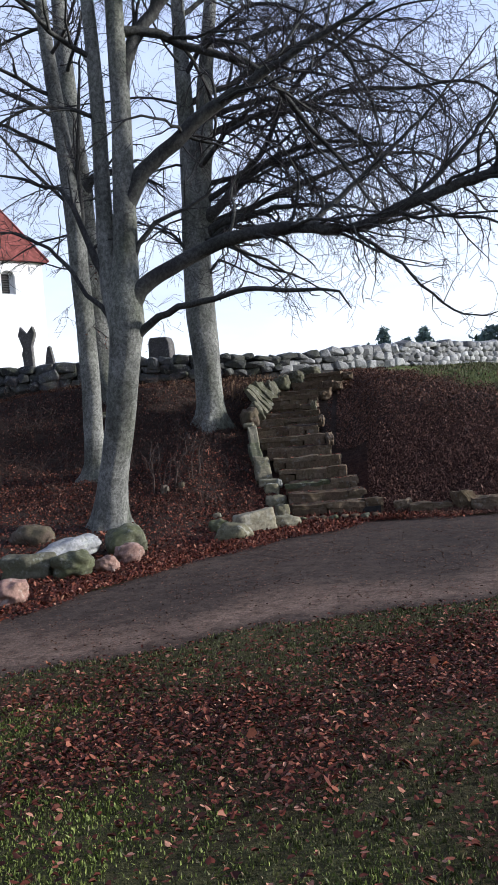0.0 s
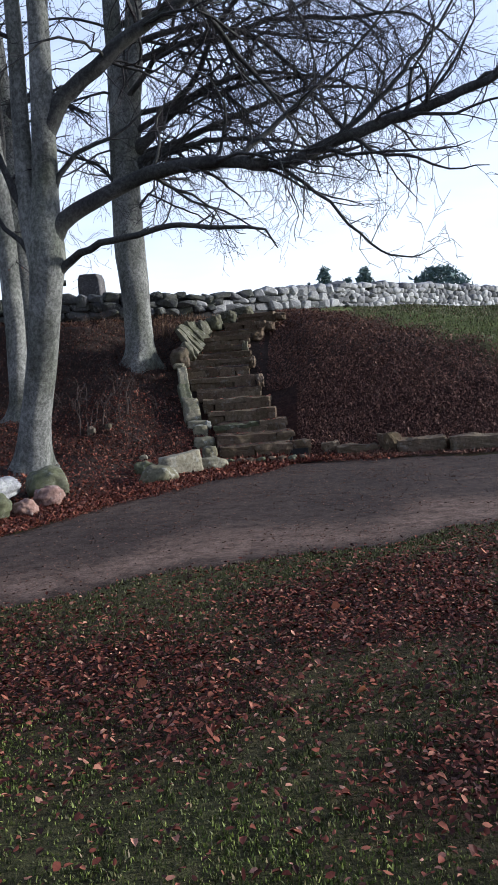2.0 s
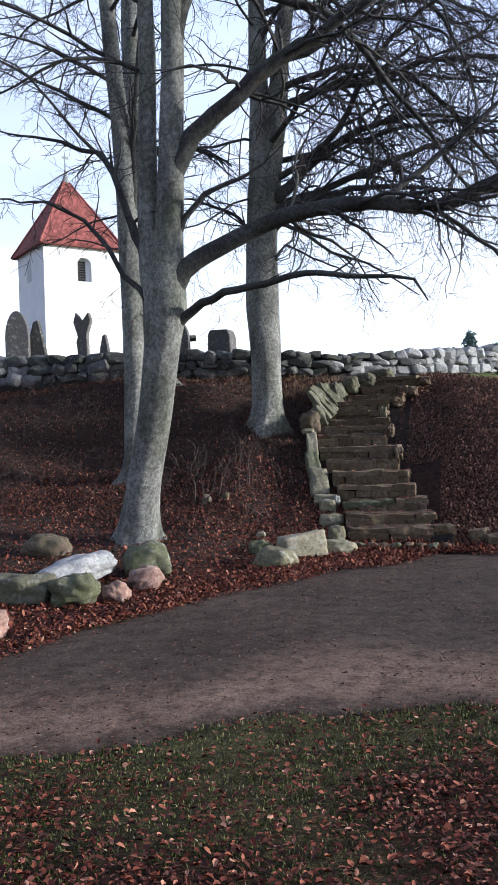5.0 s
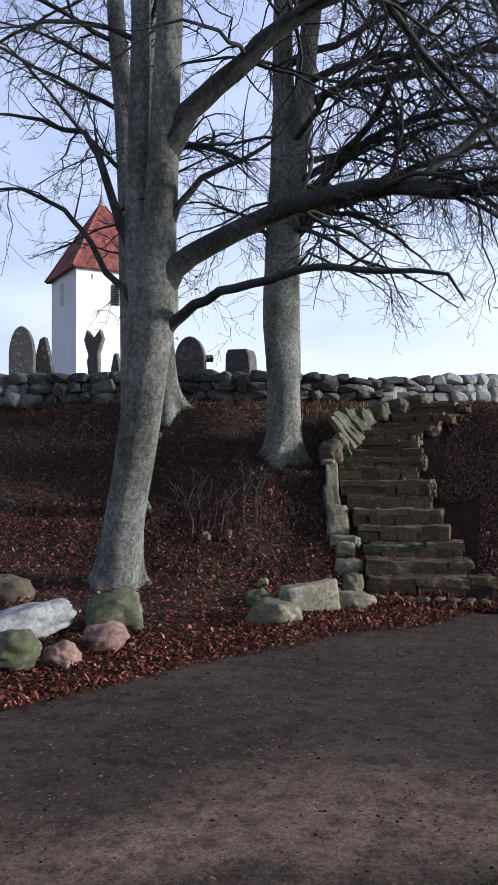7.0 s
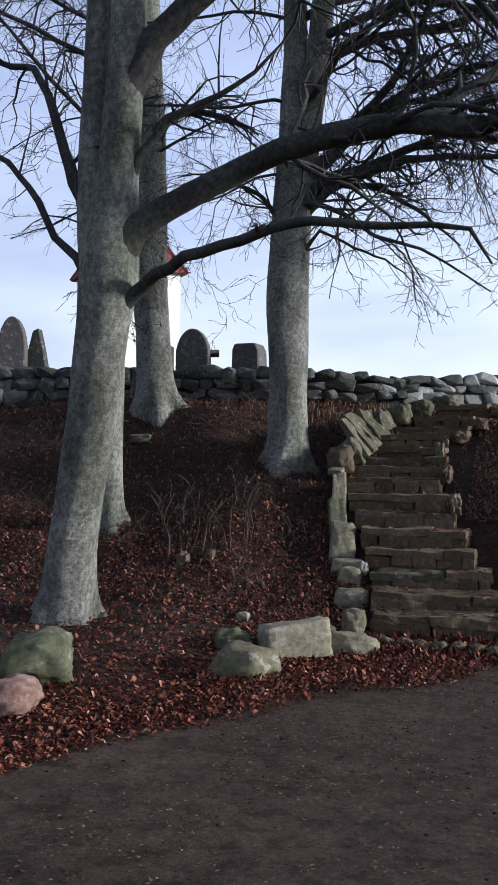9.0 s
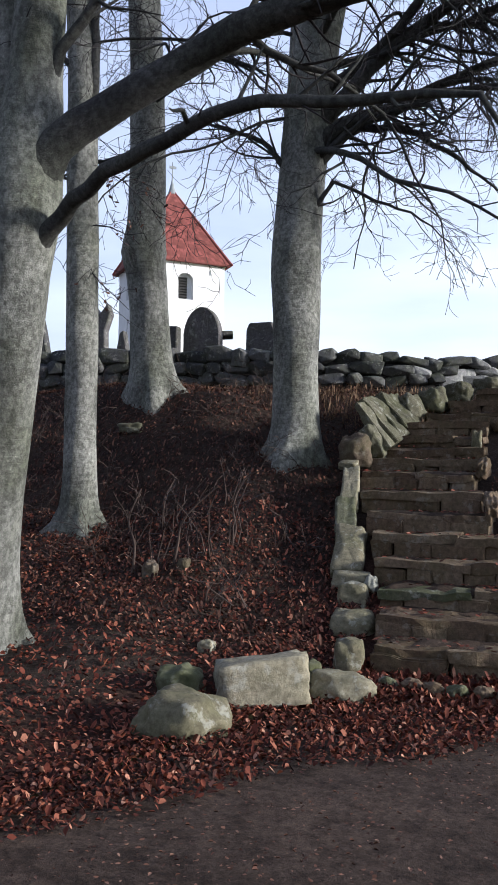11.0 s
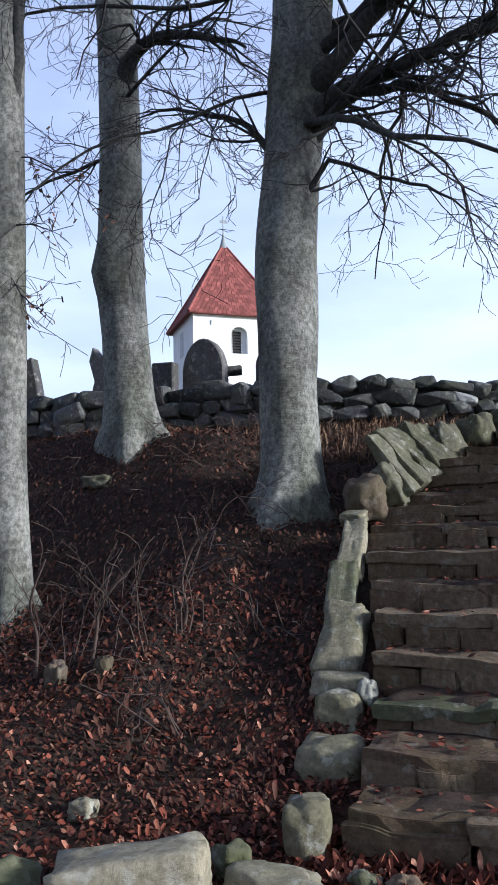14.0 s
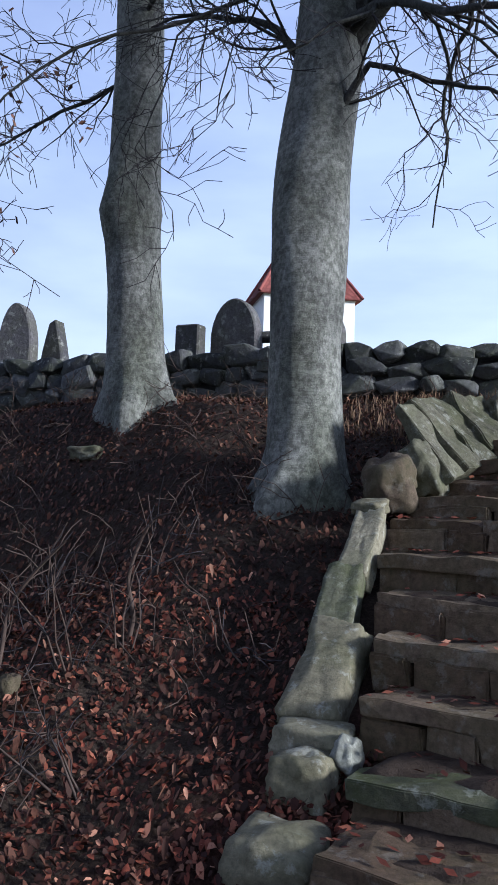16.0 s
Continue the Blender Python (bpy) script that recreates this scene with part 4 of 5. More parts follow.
# roof: courses of tiles as overlapping rows on four slopes
bm = bmesh.new()
cx, cy, ov, RH = TW / 2, TD / 2, 0.3, T2 - T1
rows_t = 26
cols = {}
for side in range(4):
    for r in range(rows_t):
        u0, u1 = r / rows_t, (r + 1.25) / rows_t
        u1 = min(u1, 1)
        hw0, hd0 = (TW / 2 + ov) * (1 - u0), (TD / 2 + ov) * (1 - u0)
        hw1, hd1 = (TW / 2 + ov) * (1 - u1), (TD / 2 + ov) * (1 - u1)
        z0, z1 = H - 0.15 + (RH + 0.15) * u0 + 0.03, H - 0.15 + (RH + 0.15) * u1
        c0 = [(-hw0, -hd0), (hw0, -hd0), (hw0, hd0), (-hw0, hd0)]
        c1 = [(-hw1, -hd1), (hw1, -hd1), (hw1, hd1), (-hw1, hd1)]
        a0, b0, a1, b1 = c0[side], c0[(side + 1) % 4], c1[side], c1[(side + 1) % 4]
        width = math.hypot(b0[0] - a0[0], b0[1] - a0[1])
        many = max(1, int(width / 0.24))
        for k in range(many):
            f0, f1 = k / many + 0.002, (k + 0.86) / many
            q = [(cx + a0[0] + (b0[0] - a0[0]) * f, cy + a0[1] + (b0[1] - a0[1]) * f, z0) for f in (f0, f1)]
            q += [(cx + a1[0] + (b1[0] - a1[0]) * f, cy + a1[1] + (b1[1] - a1[1]) * f, z1) for f in (f1, f0)]
            v4 = [bm.verts.new(p) for p in q]
            bm.faces.new(v4)
tiles = part("tiles", bm_mesh("tiles", bm, TILE, False), tower, "weathered red clay roof tiles", kind="stuff")
bm = bmesh.new()
pts = [bm.verts.new((cx + sx * (TW / 2 + ov - 0.02), cy + sy * (TD / 2 + ov - 0.02), H - 0.16)) for sx, sy in ((-1, -1), (1, -1), (1, 1), (-1, 1))]
tip = bm.verts.new((cx, cy, H + RH - 0.03))
for k in range(4):
    bm.faces.new((pts[k], pts[(k + 1) % 4], tip))
bm.faces.new(pts[::-1])
part("roof", bm_mesh("roof", bm, TILE, False), tower, "steep red pyramid roof")
hips = [([(cx + sx * (TW / 2 + ov), cy + sy * (TD / 2 + ov), H - 0.1), (cx, cy, H + RH)], [0.07, 0.05], 6) for sx, sy in ((-1, -1), (1, -1), (1, 1), (-1, 1))]
for hp in hips:
    part("ridge", raw_mesh("ridge", *tube([hp[0][0], np.mean(hp[0], 0), hp[0][1]], [0.08, 0.07, 0.05], 6), TILE, True), tower)
part("finial", raw_mesh("finial", *tube([(cx, cy, H + RH - 0.3), (cx, cy, H + RH + 0.15), (cx, cy, H + RH + 0.5), (cx, cy, H + RH + 1.5)], [0.24, 0.12, 0.04, 0.025], 8), LEAD, True), tower, "lead-capped spike")
part("vane", bm_mesh("vane", box_bm((0.4, 0.03, 0.16), (cx + 0.02, cy, H + RH + 1.2), 0.01), LEAD, False), tower, "small weather vane")

# stone stairs: y, height, left end, right end of each front edge
STEPS = [
    (13.65, 0.30, -0.1, 1.42), (14.1, 0.46, -0.2, 1.14), (14.55, 0.64, -0.28, 1.0), (14.9, 0.83, -0.42, 0.82), (15.25, 1.04, -0.55, 0.7), (15.6, 1.24, -0.7, 0.52), (15.95, 1.45, -0.86, 0.4),
    (16.3, 1.65, -0.98, 0.26), (16.75, 1.8, -1.02, 0.26), (17.1, 1.95, -1.02, 0.24), (17.4, 2.09, -0.98, 0.2), (17.75, 2.27, -0.8, 0.2), (18.1, 2.43, -0.62, 0.5), (18.5, 2.6, -0.4, 0.52), (18.9, 2.8, -0.1, 0.72),
]
stairs = thing("stairs", "old stone stairs climbing the bank to the churchyard wall, worn and mossy", "stairs", (0, 13.6, 0.1))
tagged(stairs, kind="structure")
rng = np.random.default_rng(3)


def block_mesh(name, size, material, seed, rough=0.02):
    bm = bmesh.new()
    bmesh.ops.create_cube(bm, size=1, matrix=Matrix.Diagonal((*size, 1)))
    bmesh.ops.bevel(bm, geom=list(bm.edges), offset=min(size) * 0.07, segments=2, affect="EDGES")
    bmesh.ops.subdivide_edges(bm, edges=[e for e in bm.edges if e.calc_length() > 0.16], cuts=6, use_grid_fill=True)
    for v in bm.verts:
        q = v.co + Vector((seed * 5.3, seed * 1.9, seed))
        v.co += Vector((noise.noise(q * 4), noise.noise(q * 4 + Vector((9, 0, 0))), noise.noise(q * 4 + Vector((0, 9, 0))))) * rough + v.normal * noise.noise(q * 15) * rough * 0.5
    return bm_mesh(name, bm, material, False)


for k, (y, z, xl, xr) in enumerate(STEPS):
    depth = 0.5
    skew = 0.28 * max(0, 1 - k / 3) + (-0.16 if k > 11 else 0)
    face = math.degrees(math.atan2(skew, xr - xl))
    x = xl
    while x < xr - 0.12:
        w = min(rng.uniform(0.5, 1.3), xr - x)
        if xr - x - w < 0.2:
            w = xr - x
        mossy = k == 2 and x < 0.5
        me = block_mesh("step_stone", (w - 0.002, depth, rng.uniform(0.07, 0.1)), MOSS_STONE if mossy else STEP_STONE, k * 7.1 + x, 0.036)
        u = (x + w / 2 - xl) / (xr - xl)
        ob = part("step_stone", me, stairs, "mossy green step stone" if mossy else "", m=Matrix.Translation((0, -13.6, -0.1)) @ pose(x + w / 2, y + depth / 2 + skew * (u - 0.3) + rng.uniform(-0.03, 0.03), z - 0.045 + rng.uniform(-0.018, 0.012), rng.uniform(-2, 2), rng.uniform(-1, 1), face + rng.uniform(-1.5, 1.5)))
        x += w
    x = xl
    while x < xr - 0.05:
        w = min(rng.uniform(0.2, 0.6), xr - x)
        me = block_mesh("riser_stone", (w - 0.004, 0.3, 0.18), STEP_STONE, k * 3.3 + x, 0.035)
        u = (x + w / 2 - xl) / (xr - xl)
        part("riser_stone", me, stairs, m=Matrix.Translation((0, -13.6, -0.1)) @ pose(x + w / 2, y + 0.15 + skew * (u - 0.3) + rng.uniform(-0.035, 0.03), z - 0.15, rng.uniform(-3, 3), rng.uniform(-2, 2), face + rng.uniform(-2, 2)))
        x += w
ev, ef, en = [], [], 0
for k, (y, z, xl, xr) in enumerate(STEPS):
    skew = 0.28 * max(0, 1 - k / 3) + (-0.16 if k > 11 else 0)
    ex, ey = np.linspace(xl + 0.02, xr - 0.02, 30), np.linspace(0.07, 0.5, 9)
    for i, x in enumerate(ex):
        for j, dy in enumerate(ey):
            lump = noise.noise(Vector((x * 5, (y + dy) * 5, k))) * 0.028 + noise.noise(Vector((x * 16, (y + dy) * 16, k))) * 0.014
            ev.append((x, y + dy + skew * ((x - xl) / (xr - xl) - 0.3), z - 0.012 + lump + 0.05 * (dy - 0.07) - (0.04 if j in (0, 8) or i in (0, 29) else 0)))
            if i and j:
                a = en + i * 9 + j
                ef.append((a - 10, a - 1, a, a - 9))
    en += 270
EARTH = plain_material("trodden_earth", (0.034, 0.024, 0.018), (0.085, 0.062, 0.046), 12, 0.95, 0.9, spec=0.1)
part("tread_earth", raw_mesh("tread_earth", ev, ef, EARTH, True), stairs, "earth and leaf mould trodden into the steps", m=Matrix.Translation((0, -13.6, -0.1)))
bm = bmesh.new()
for k, (y, z, xl, xr) in enumerate(STEPS):
    box_bm((xr - xl - 0.06, 0.62, 0.7), ((xl + xr) / 2, y + 0.46, z - 0.46), 0, bm)
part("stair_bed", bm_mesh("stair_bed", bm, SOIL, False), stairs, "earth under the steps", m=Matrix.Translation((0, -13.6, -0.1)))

# stones: prepared shapes
ROCKS = {}


def rock(material, n, boxy=0.35, rough=0.14, detail=4):
    key = (material.name, n, boxy, detail)
    if key not in ROCKS:
        ROCKS[key] = rock_mesh("stone", material, n * 1.7 + boxy, detail, boxy, rough)
    return ROCKS[key]


CURB = [
    ((-0.23, 13.55, 0.2), (0.25, 0.3, 0.34), (0, 0, 20), CURB_STONE, 0.35), ((-0.42, 14.28, 0.3), (0.44, 0.44, 0.34), (8, 0, 12), CURB_STONE, 0.35),
    ((-0.54, 14.68, 0.48), (0.32, 0.4, 0.38), (0, 0, 12), CURB_STONE, 0.55), ((-0.6, 14.83, 0.62), (0.42, 0.3, 0.22), (0, 0, 8), CURB_STONE, 0.5), ((-0.74, 15.18, 0.83), (0.36, 0.78, 0.3), (36, 0, 12), CURB_STONE, 0.6),
    ((-0.92, 15.62, 1.14), (0.25, 0.68, 0.24), (37, 0, 18), MOSS_STONE, 0.8), ((-1.0, 16.04, 1.46), (0.21, 0.7, 0.2), (37, 0, 14), CURB_STONE, 0.9), ((-1.13, 16.38, 1.72), (0.24, 0.22, 0.12), (14, 0, 0), CURB_STONE, 0.4),
]
for k, (at, size, turn, material, boxy) in enumerate(CURB):
    stone("curb_stone", rock(material, k, boxy + 0.2, 0.075), at, size, turn, "pale lichen-covered curb stone beside the stone stairs", "stone", "curb stones along the stairs")
stone("boulder", rock(BROWN_STONE, 31, 0.15), (-1.16, 16.72, 1.88), (0.44, 0.42, 0.46), (0, 0, 0), "round brown boulder at the bend of the stairs", "stone")
stone("white_stone", rock(stone_material("white_lichen_stone", (0.2, 0.2, 0.17), (0.26, 0.26, 0.22), (0.3, 0.3, 0.27), 0.2, 0.7), 40, 0.35), (-0.4, 14.76, 0.62), (0.13, 0.17, 0.18), (0, 0, 0), "small stone spotted with white lichen on the curb", "stone")
SLABS = [((-1.02, 16.98, 2.0), (0.26, 0.34, 0.5), (0, -22, 0), 1), ((-1.03, 17.22, 2.2), (0.1, 0.46, 0.66), (8, -36, -4), 0), ((-1.02, 17.42, 2.28), (0.11, 0.46, 0.7), (8, -40, -8), 0), ((-1.02, 17.66, 2.34), (0.12, 0.44, 0.66), (8, -42, -14), 0), ((-0.94, 17.92, 2.42), (0.13, 0.44, 0.58), (8, -38, -20), 0),
         ((-0.82, 18.2, 2.5), (0.2, 0.42, 0.5), (6, -30, -24), 1), ((-0.62, 18.55, 2.62), (0.34, 0.36, 0.42), (0, -12, -20), 1), ((-0.34, 18.85, 2.74), (0.4, 0.36, 0.36), (0, -8, -30), 1), ((0.0, 19.2, 2.86), (0.4, 0.36, 0.3), (0, 0, -30), 1)]
for k, (at, size, turn, lump) in enumerate(SLABS):
    if lump:
        stone("retaining_stone", rock(TILTED_STONE, 50 + k, 0.6), at, size, turn, "rough grey retaining stone beside the upper steps", "stone", "retaining stones by the upper steps")
    else:
        ob = new("leaning_slab", block_mesh("leaning_slab", size, TILTED_STONE, 50 + k, 0.05))
        ob.matrix_world = pose(*at, *turn)
        tagged(ob, label="tilted grey-green retaining slab beside the upper steps", category="stone", group="retaining slabs by the upper steps")
for k, (at, size, turn) in enumerate([((0.32, 16.6, 1.7), (0.14, 0.5, 0.22), (12, 0, 0)), ((0.12, 17.38, 1.98), (0.13, 0.36, 0.38), (-10, 0, 12)), ((0.5, 15.9, 1.34), (0.16, 0.4, 0.22), (18, 0, 10)), ((0.6, 18.3, 2.46), (0.2, 0.3, 0.22), (0, 0, 30)), ((0.82, 18.8, 2.68), (0.28, 0.3, 0.2), (0, 0, 10)), ((0.34, 17.95, 2.24), (0.22, 0.24, 0.2), (0, 0, 20))]):
    stone("side_stone", rock(CURB_STONE if k == 1 else STEP_STONE, 70 + k, 0.7), at, size, turn, "upright edging stone on the open side of the stairs", "stone", "edging stones on the stairs")

# front stones
stone("slab_block", rock(SLAB_STONE, 3, 0.95, 0.055), (-0.55, 12.62, 0.19), (0.72, 0.34, 0.38), (0, -7, 31), "pale oblong granite block at the foot of the bank", "stone")
stone("boulder", rock(CURB_STONE, 8, 0.1), (-0.76, 11.88, 0.08), (0.6, 0.54, 0.42), (0, 0, 0), "rounded greenish boulder beside the granite block", "stone")
stone("boulder", rock(MOSS_STONE, 12, 0.4), (-1.1, 12.45, 0.14), (0.36, 0.34, 0.3), (0, 0, 20), "small mossy boulder half sunk in leaves", "stone")
stone("boulder", rock(CURB_STONE, 14, 0.2), (-0.14, 13.06, 0.1), (0.5, 0.34, 0.26), (0, 0, 10), "low rounded stone at the corner of the stairs", "stone")
stone("small_stone", rock(CURB_STONE, 15, 0.4), (-1.26, 13.16, 0.25), (0.16, 0.14, 0.14), (0, 0, 10), "small pale stone lying in the leaves", "stone")
stone("small_stone", rock(MOSS_STONE, 16, 0.4), (-0.4, 13.15, 0.16), (0.2, 0.16, 0.18), (0, 0, 40), "small mossy stone lying in the leaves", "stone")
for k in range(8):
    x = 0.12 + k * 0.17
    stone("cobble", rock(MOSS_STONE if k % 3 == 0 else STEP_STONE, 17 + k % 3, 0.4), (x, 13.38 + 0.03 * math.sin(k * 2), 0.08), (0.17, 0.14, 0.12), (0, 0, 13 * k), "rounded cobble in the row before the first step", "stone", "cobbles before the stairs")

# boulders by the near beech
for at, size, turn, material, label, boxy in [
    ((-2.3, 9.35, 0.16), (0.56, 0.5, 0.4), (0, 0, 10), MOSS_STONE, "round mossy green boulder by the path", 0.15),
    ((-1.95, 9.6, 0.1), (0.3, 0.28, 0.24), (0, 0, 0), PINK_STONE, "small brownish boulder by the path", 0.3),
    ((-1.85, 10.2, 0.14), (0.42, 0.4, 0.3), (0, 0, 30), PINK_STONE, "pink granite boulder by the path", 0.3),
    ((-2.1, 10.9, 0.22), (0.62, 0.6, 0.46), (0, 0, 25), MOSS_STONE, "large greenish boulder below the beech", 0.45),
    ((-2.75, 10.3, 0.2), (1.1, 0.5, 0.34), (0, -10, 50), WALL_STONE, "long grey lichen-covered slab stone", 0.6),
    ((-2.85, 9.3, 0.16), (0.7, 0.45, 0.36), (0, 0, 15), TILTED_STONE, "broken grey granite block by the path", 0.7),
    ((-3.7, 11.4, 0.3), (0.7, 0.5, 0.4), (0, 0, 0), BROWN_STONE, "dull brown boulder half buried in leaves", 0.3),
    ((-2.5, 8.0, 0.1), (0.42, 0.4, 0.3), (0, 0, 0), PINK_STONE, "orange-brown boulder at the path's edge", 0.3),
    ((-3.5, 9.0, 0.18), (0.6, 0.5, 0.4), (0, 0, 40), WALL_STONE, "grey boulder in the row by the path", 0.5),
    ((-4.4, 8.6, 0.18), (0.7, 0.5, 0.4), (0, 0, 40), CURB_STONE, "pale boulder in the row by the path", 0.4),
    ((-2.38, 14.18, 0.64), (0.16, 0.12, 0.3), (0, 8, 0), BROWN_STONE, "dark stone on the bank", 0.5),
    ((-2.12, 14.35, 0.7), (0.14, 0.12, 0.22), (0, 0, 0), BROWN_STONE, "small grey stone on the bank", 0.5),
    ((-4.4, 17.05, 2.2), (0.42, 0.3, 0.18), (0, 0, 10), TILTED_STONE, "flat brown stone high on the bank", 0.5),
]:
    stone("boulder", rock(material, int(abs(at[0] * 10)), boxy), at, size, turn, label, "stone")

# kerb stones along the right bank
for k, (x, y, w, hgt, dep, turn, dark) in enumerate([(1.75, 14.1, 0.3, 0.3, 0.3, 0, 1), (2.2, 13.95, 0.7, 0.26, 0.35, 4, 0), (2.75, 13.9, 0.34, 0.42, 0.36, 20, 0), (3.25, 13.75, 0.75, 0.34, 0.4, -4, 0), (4.35, 13.55, 1.35, 0.34, 0.42, -2, 1), (5.3, 13.6, 0.4, 0.3, 0.35, 10, 0), (6.0, 13.6, 0.8, 0.34, 0.4, 3, 0), (7.0, 13.6, 0.8, 0.32, 0.4, 0, 1)]):
    me = block_mesh("kerb_stone", (w, dep, hgt), STEP_STONE, 90 + k, 0.05)
    ob = new("kerb_stone", me)
    ob.matrix_world = pose(x, y, hgt / 2 - 0.1 + h1(x, y - 0.15) * 0.4, 0, 0, turn)
    tagged(ob, label="long dark kerb stone at the foot of the bank" if w > 0.6 else "short dark kerb stone at the foot of the bank", category="kerb stone", group="kerb stones along the bank")


# leaves and grass
def scatter_leaves(name, n, region, size, material, label, seed, keep=None, lift=0.009, parent=None, steep=0.5):
    rng = np.random.default_rng(seed)
    x = rng.uniform(region[0], region[1], n)
    y = rng.uniform(region[2], region[3], n)
    if keep is not None:
        ok = rng.random(n) < keep(x, y)
        x, y = x[ok], y[ok]
    n = len(x)
    z = height(x, y) + np.where((y > near_edge(x)) & (y < far_edge(x)), 0.02, 0.012) + lift + rng.random(n) * 0.015
    e = 0.05
    sx, sy = (height(x + e, y) - height(x - e, y)) / (2 * e), (height(x, y + e) - height(x, y - e)) / (2 * e)
    a = rng.uniform(0, 2 * np.pi, n)
    s = rng.uniform(size[0], size[1], n)
    w = s * rng.uniform(0.18, 0.36, n)
    curl = s * rng.uniform(-0.3, 0.75, n)
    tilt = rng.normal(0, steep, n)
    roll = rng.normal(0, steep, n)
    base = np.array([(-0.5, 0, 0), (-0.15, 1, 0.6), (0.25, 0.9, 0.6), (0.5, 0, 0.2), (0.25, -0.9, 0.6), (-0.15, -1, 0.6)])
    lx = base[None, :, 0] * s[:, None]
    ly = base[None, :, 1] * w[:, None]
    lz = base[None, :, 2] * curl[:, None] + lx * np.tan(np.clip(tilt, -1, 1))[:, None] + ly * np.tan(np.clip(roll, -1, 1))[:, None]
    lz -= lz.min(1, keepdims=True)
    ca, sa = np.cos(a)[:, None], np.sin(a)[:, None]
    px, py = lx * ca - ly * sa, lx * sa + ly * ca
    v = np.stack([x[:, None] + px, y[:, None] + py, z[:, None] + lz + px * sx[:, None] + py * sy[:, None]], -1).reshape(-1, 3)
    k = np.arange(n)[:, None] * 6
    f = np.concatenate([k + np.array([[0, 3, 2, 1]]), k + np.array([[0, 5, 4, 3]])])
    return tagged(new(name, raw_mesh(name, v, f, material)), label=label, category="leaves", kind="stuff")


def scatter_grass(name, n, region, tall, material, label, seed, keep=None, lean=0.5):
    rng = np.random.default_rng(seed)
    x = rng.uniform(region[0], region[1], n)
    y = rng.uniform(region[2], region[3], n)
    if keep is not None:
        ok = rng.random(n) < keep(x, y)
        x, y = x[ok], y[ok]
    n = len(x)
    z = height(x, y) - 0.01
    a = rng.uniform(0, 2 * np.pi, n)
    h = rng.uniform(tall[0], tall[1], n)
    w = rng.uniform(0.0022, 0.005, n) * (1 + tall[1] * 4)
    la, ln = rng.uniform(0, 2 * np.pi, n), h * np.abs(rng.normal(0, lean, n))
    dx, dy = np.cos(a) * w, np.sin(a) * w
    tx, ty = np.cos(la) * ln, np.sin(la) * ln
    hz = np.sqrt(np.maximum(h**2 - np.minimum(ln, h * 0.95) ** 2, 0))
    v = np.stack([
        np.stack([x - dx, y - dy, z], -1), np.stack([x + dx, y + dy, z], -1),
        np.stack([x + dx * 0.7 + tx * 0.4, y + dy * 0.7 + ty * 0.4, z + hz * 0.62], -1), np.stack([x - dx * 0.7 + tx * 0.4, y - dy * 0.7 + ty * 0.4, z + hz * 0.62], -1),
        np.stack([x + tx, y + ty, z + hz], -1),
    ], 1).reshape(-1, 3)
    k = np.arange(n)[:, None] * 5
    tri = np.concatenate([k + np.array([[0, 1, 2]]), k + np.array([[0, 2, 3]]), k + np.array([[3, 2, 4]])])
    return tagged(new(name, raw_mesh(name, v, tri, material)), label=label, category="grass", kind="stuff")


def on_lawn(x, y):
    lit_, _ = zones(x, y)
    fade = smooth(5.0, 4.0, x) * smooth(-3.2, -2.2, x)
    return np.where(y < near_edge(x) + 0.05, lit_ ** 1.5, 0.0) * fade


def off_road(x, y):
    return np.where((y > far_edge(x) - 0.25) & ~((x > -0.25) & (x < 1.2) & (y > 13.5) & (y < 16)) & ~((x > -0.9) & (x < 0.4) & (y > 15) & (y < 19)), 1.0, 0.0)


def low_bank(x, y):
    d = y - far_edge(x)
    dens = 0.25 + 0.75 * np.exp(-np.maximum(d, 0) / 1.6)
    return off_road(x, y) * dens


def right_bank(x, y):
    _, g = zones(x, y)
    return off_road(x, y) * (np.clip(1 - 1.4 * g, 0.02, 1))


scatter_leaves("lawn_leaves", 125000, (-3.2, 5.0, 0.9, 7.8), (0.016, 0.042), LEAF, "fallen reddish brown beech leaves on the lawn", 1, on_lawn, steep=0.25)
scatter_leaves("large_leaves", 50, (-1.5, 3.5, 1.8, 6.5), (0.04, 0.065), LEAF_ORANGE, "larger orange leaves on the lawn", 12, on_lawn)
scatter_leaves("bank_leaves", 95000, (-6, 0.2, 8, 15.8), (0.02, 0.05), LEAF, "thick red-brown leaf litter at the foot of the bank", 2, low_bank, steep=0.35)
scatter_leaves("slope_leaves", 50000, (-9, 0.5, 13, 19.4), (0.02, 0.045), LEAF_SHADED, "dull brown leaf litter on the shaded bank", 3, off_road, steep=0.45)
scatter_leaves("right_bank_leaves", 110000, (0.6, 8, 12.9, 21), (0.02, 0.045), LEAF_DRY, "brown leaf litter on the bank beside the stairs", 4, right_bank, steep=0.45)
scatter_leaves("stair_leaves", 2600, (-0.2, 1.9, 13.1, 13.75), (0.03, 0.06), LEAF, "leaves caught before the first step", 5)
scatter_leaves("path_leaves", 5000, (-6, 8, 4, 13.8), (0.012, 0.035), LEAF_DRY, "scattered leaves on the gravel path", 6, lambda x, y: np.where(y < far_edge(x), 0.12 + 0.88 * smooth(1.3, 0, far_edge(x) - y), 0), steep=0.15)
FRINGE_X, FRINGE_Y = [-6, -3.4, -1.82, -1.43, -0.89, -0.35, 0.2, 0.77, 1.1, 1.25, 2.5, 8], [3.0, 5.5, 7.5, 8.7, 9.86, 10.95, 11.7, 12.2, 12.75, 13.15, 13.1, 12.8]


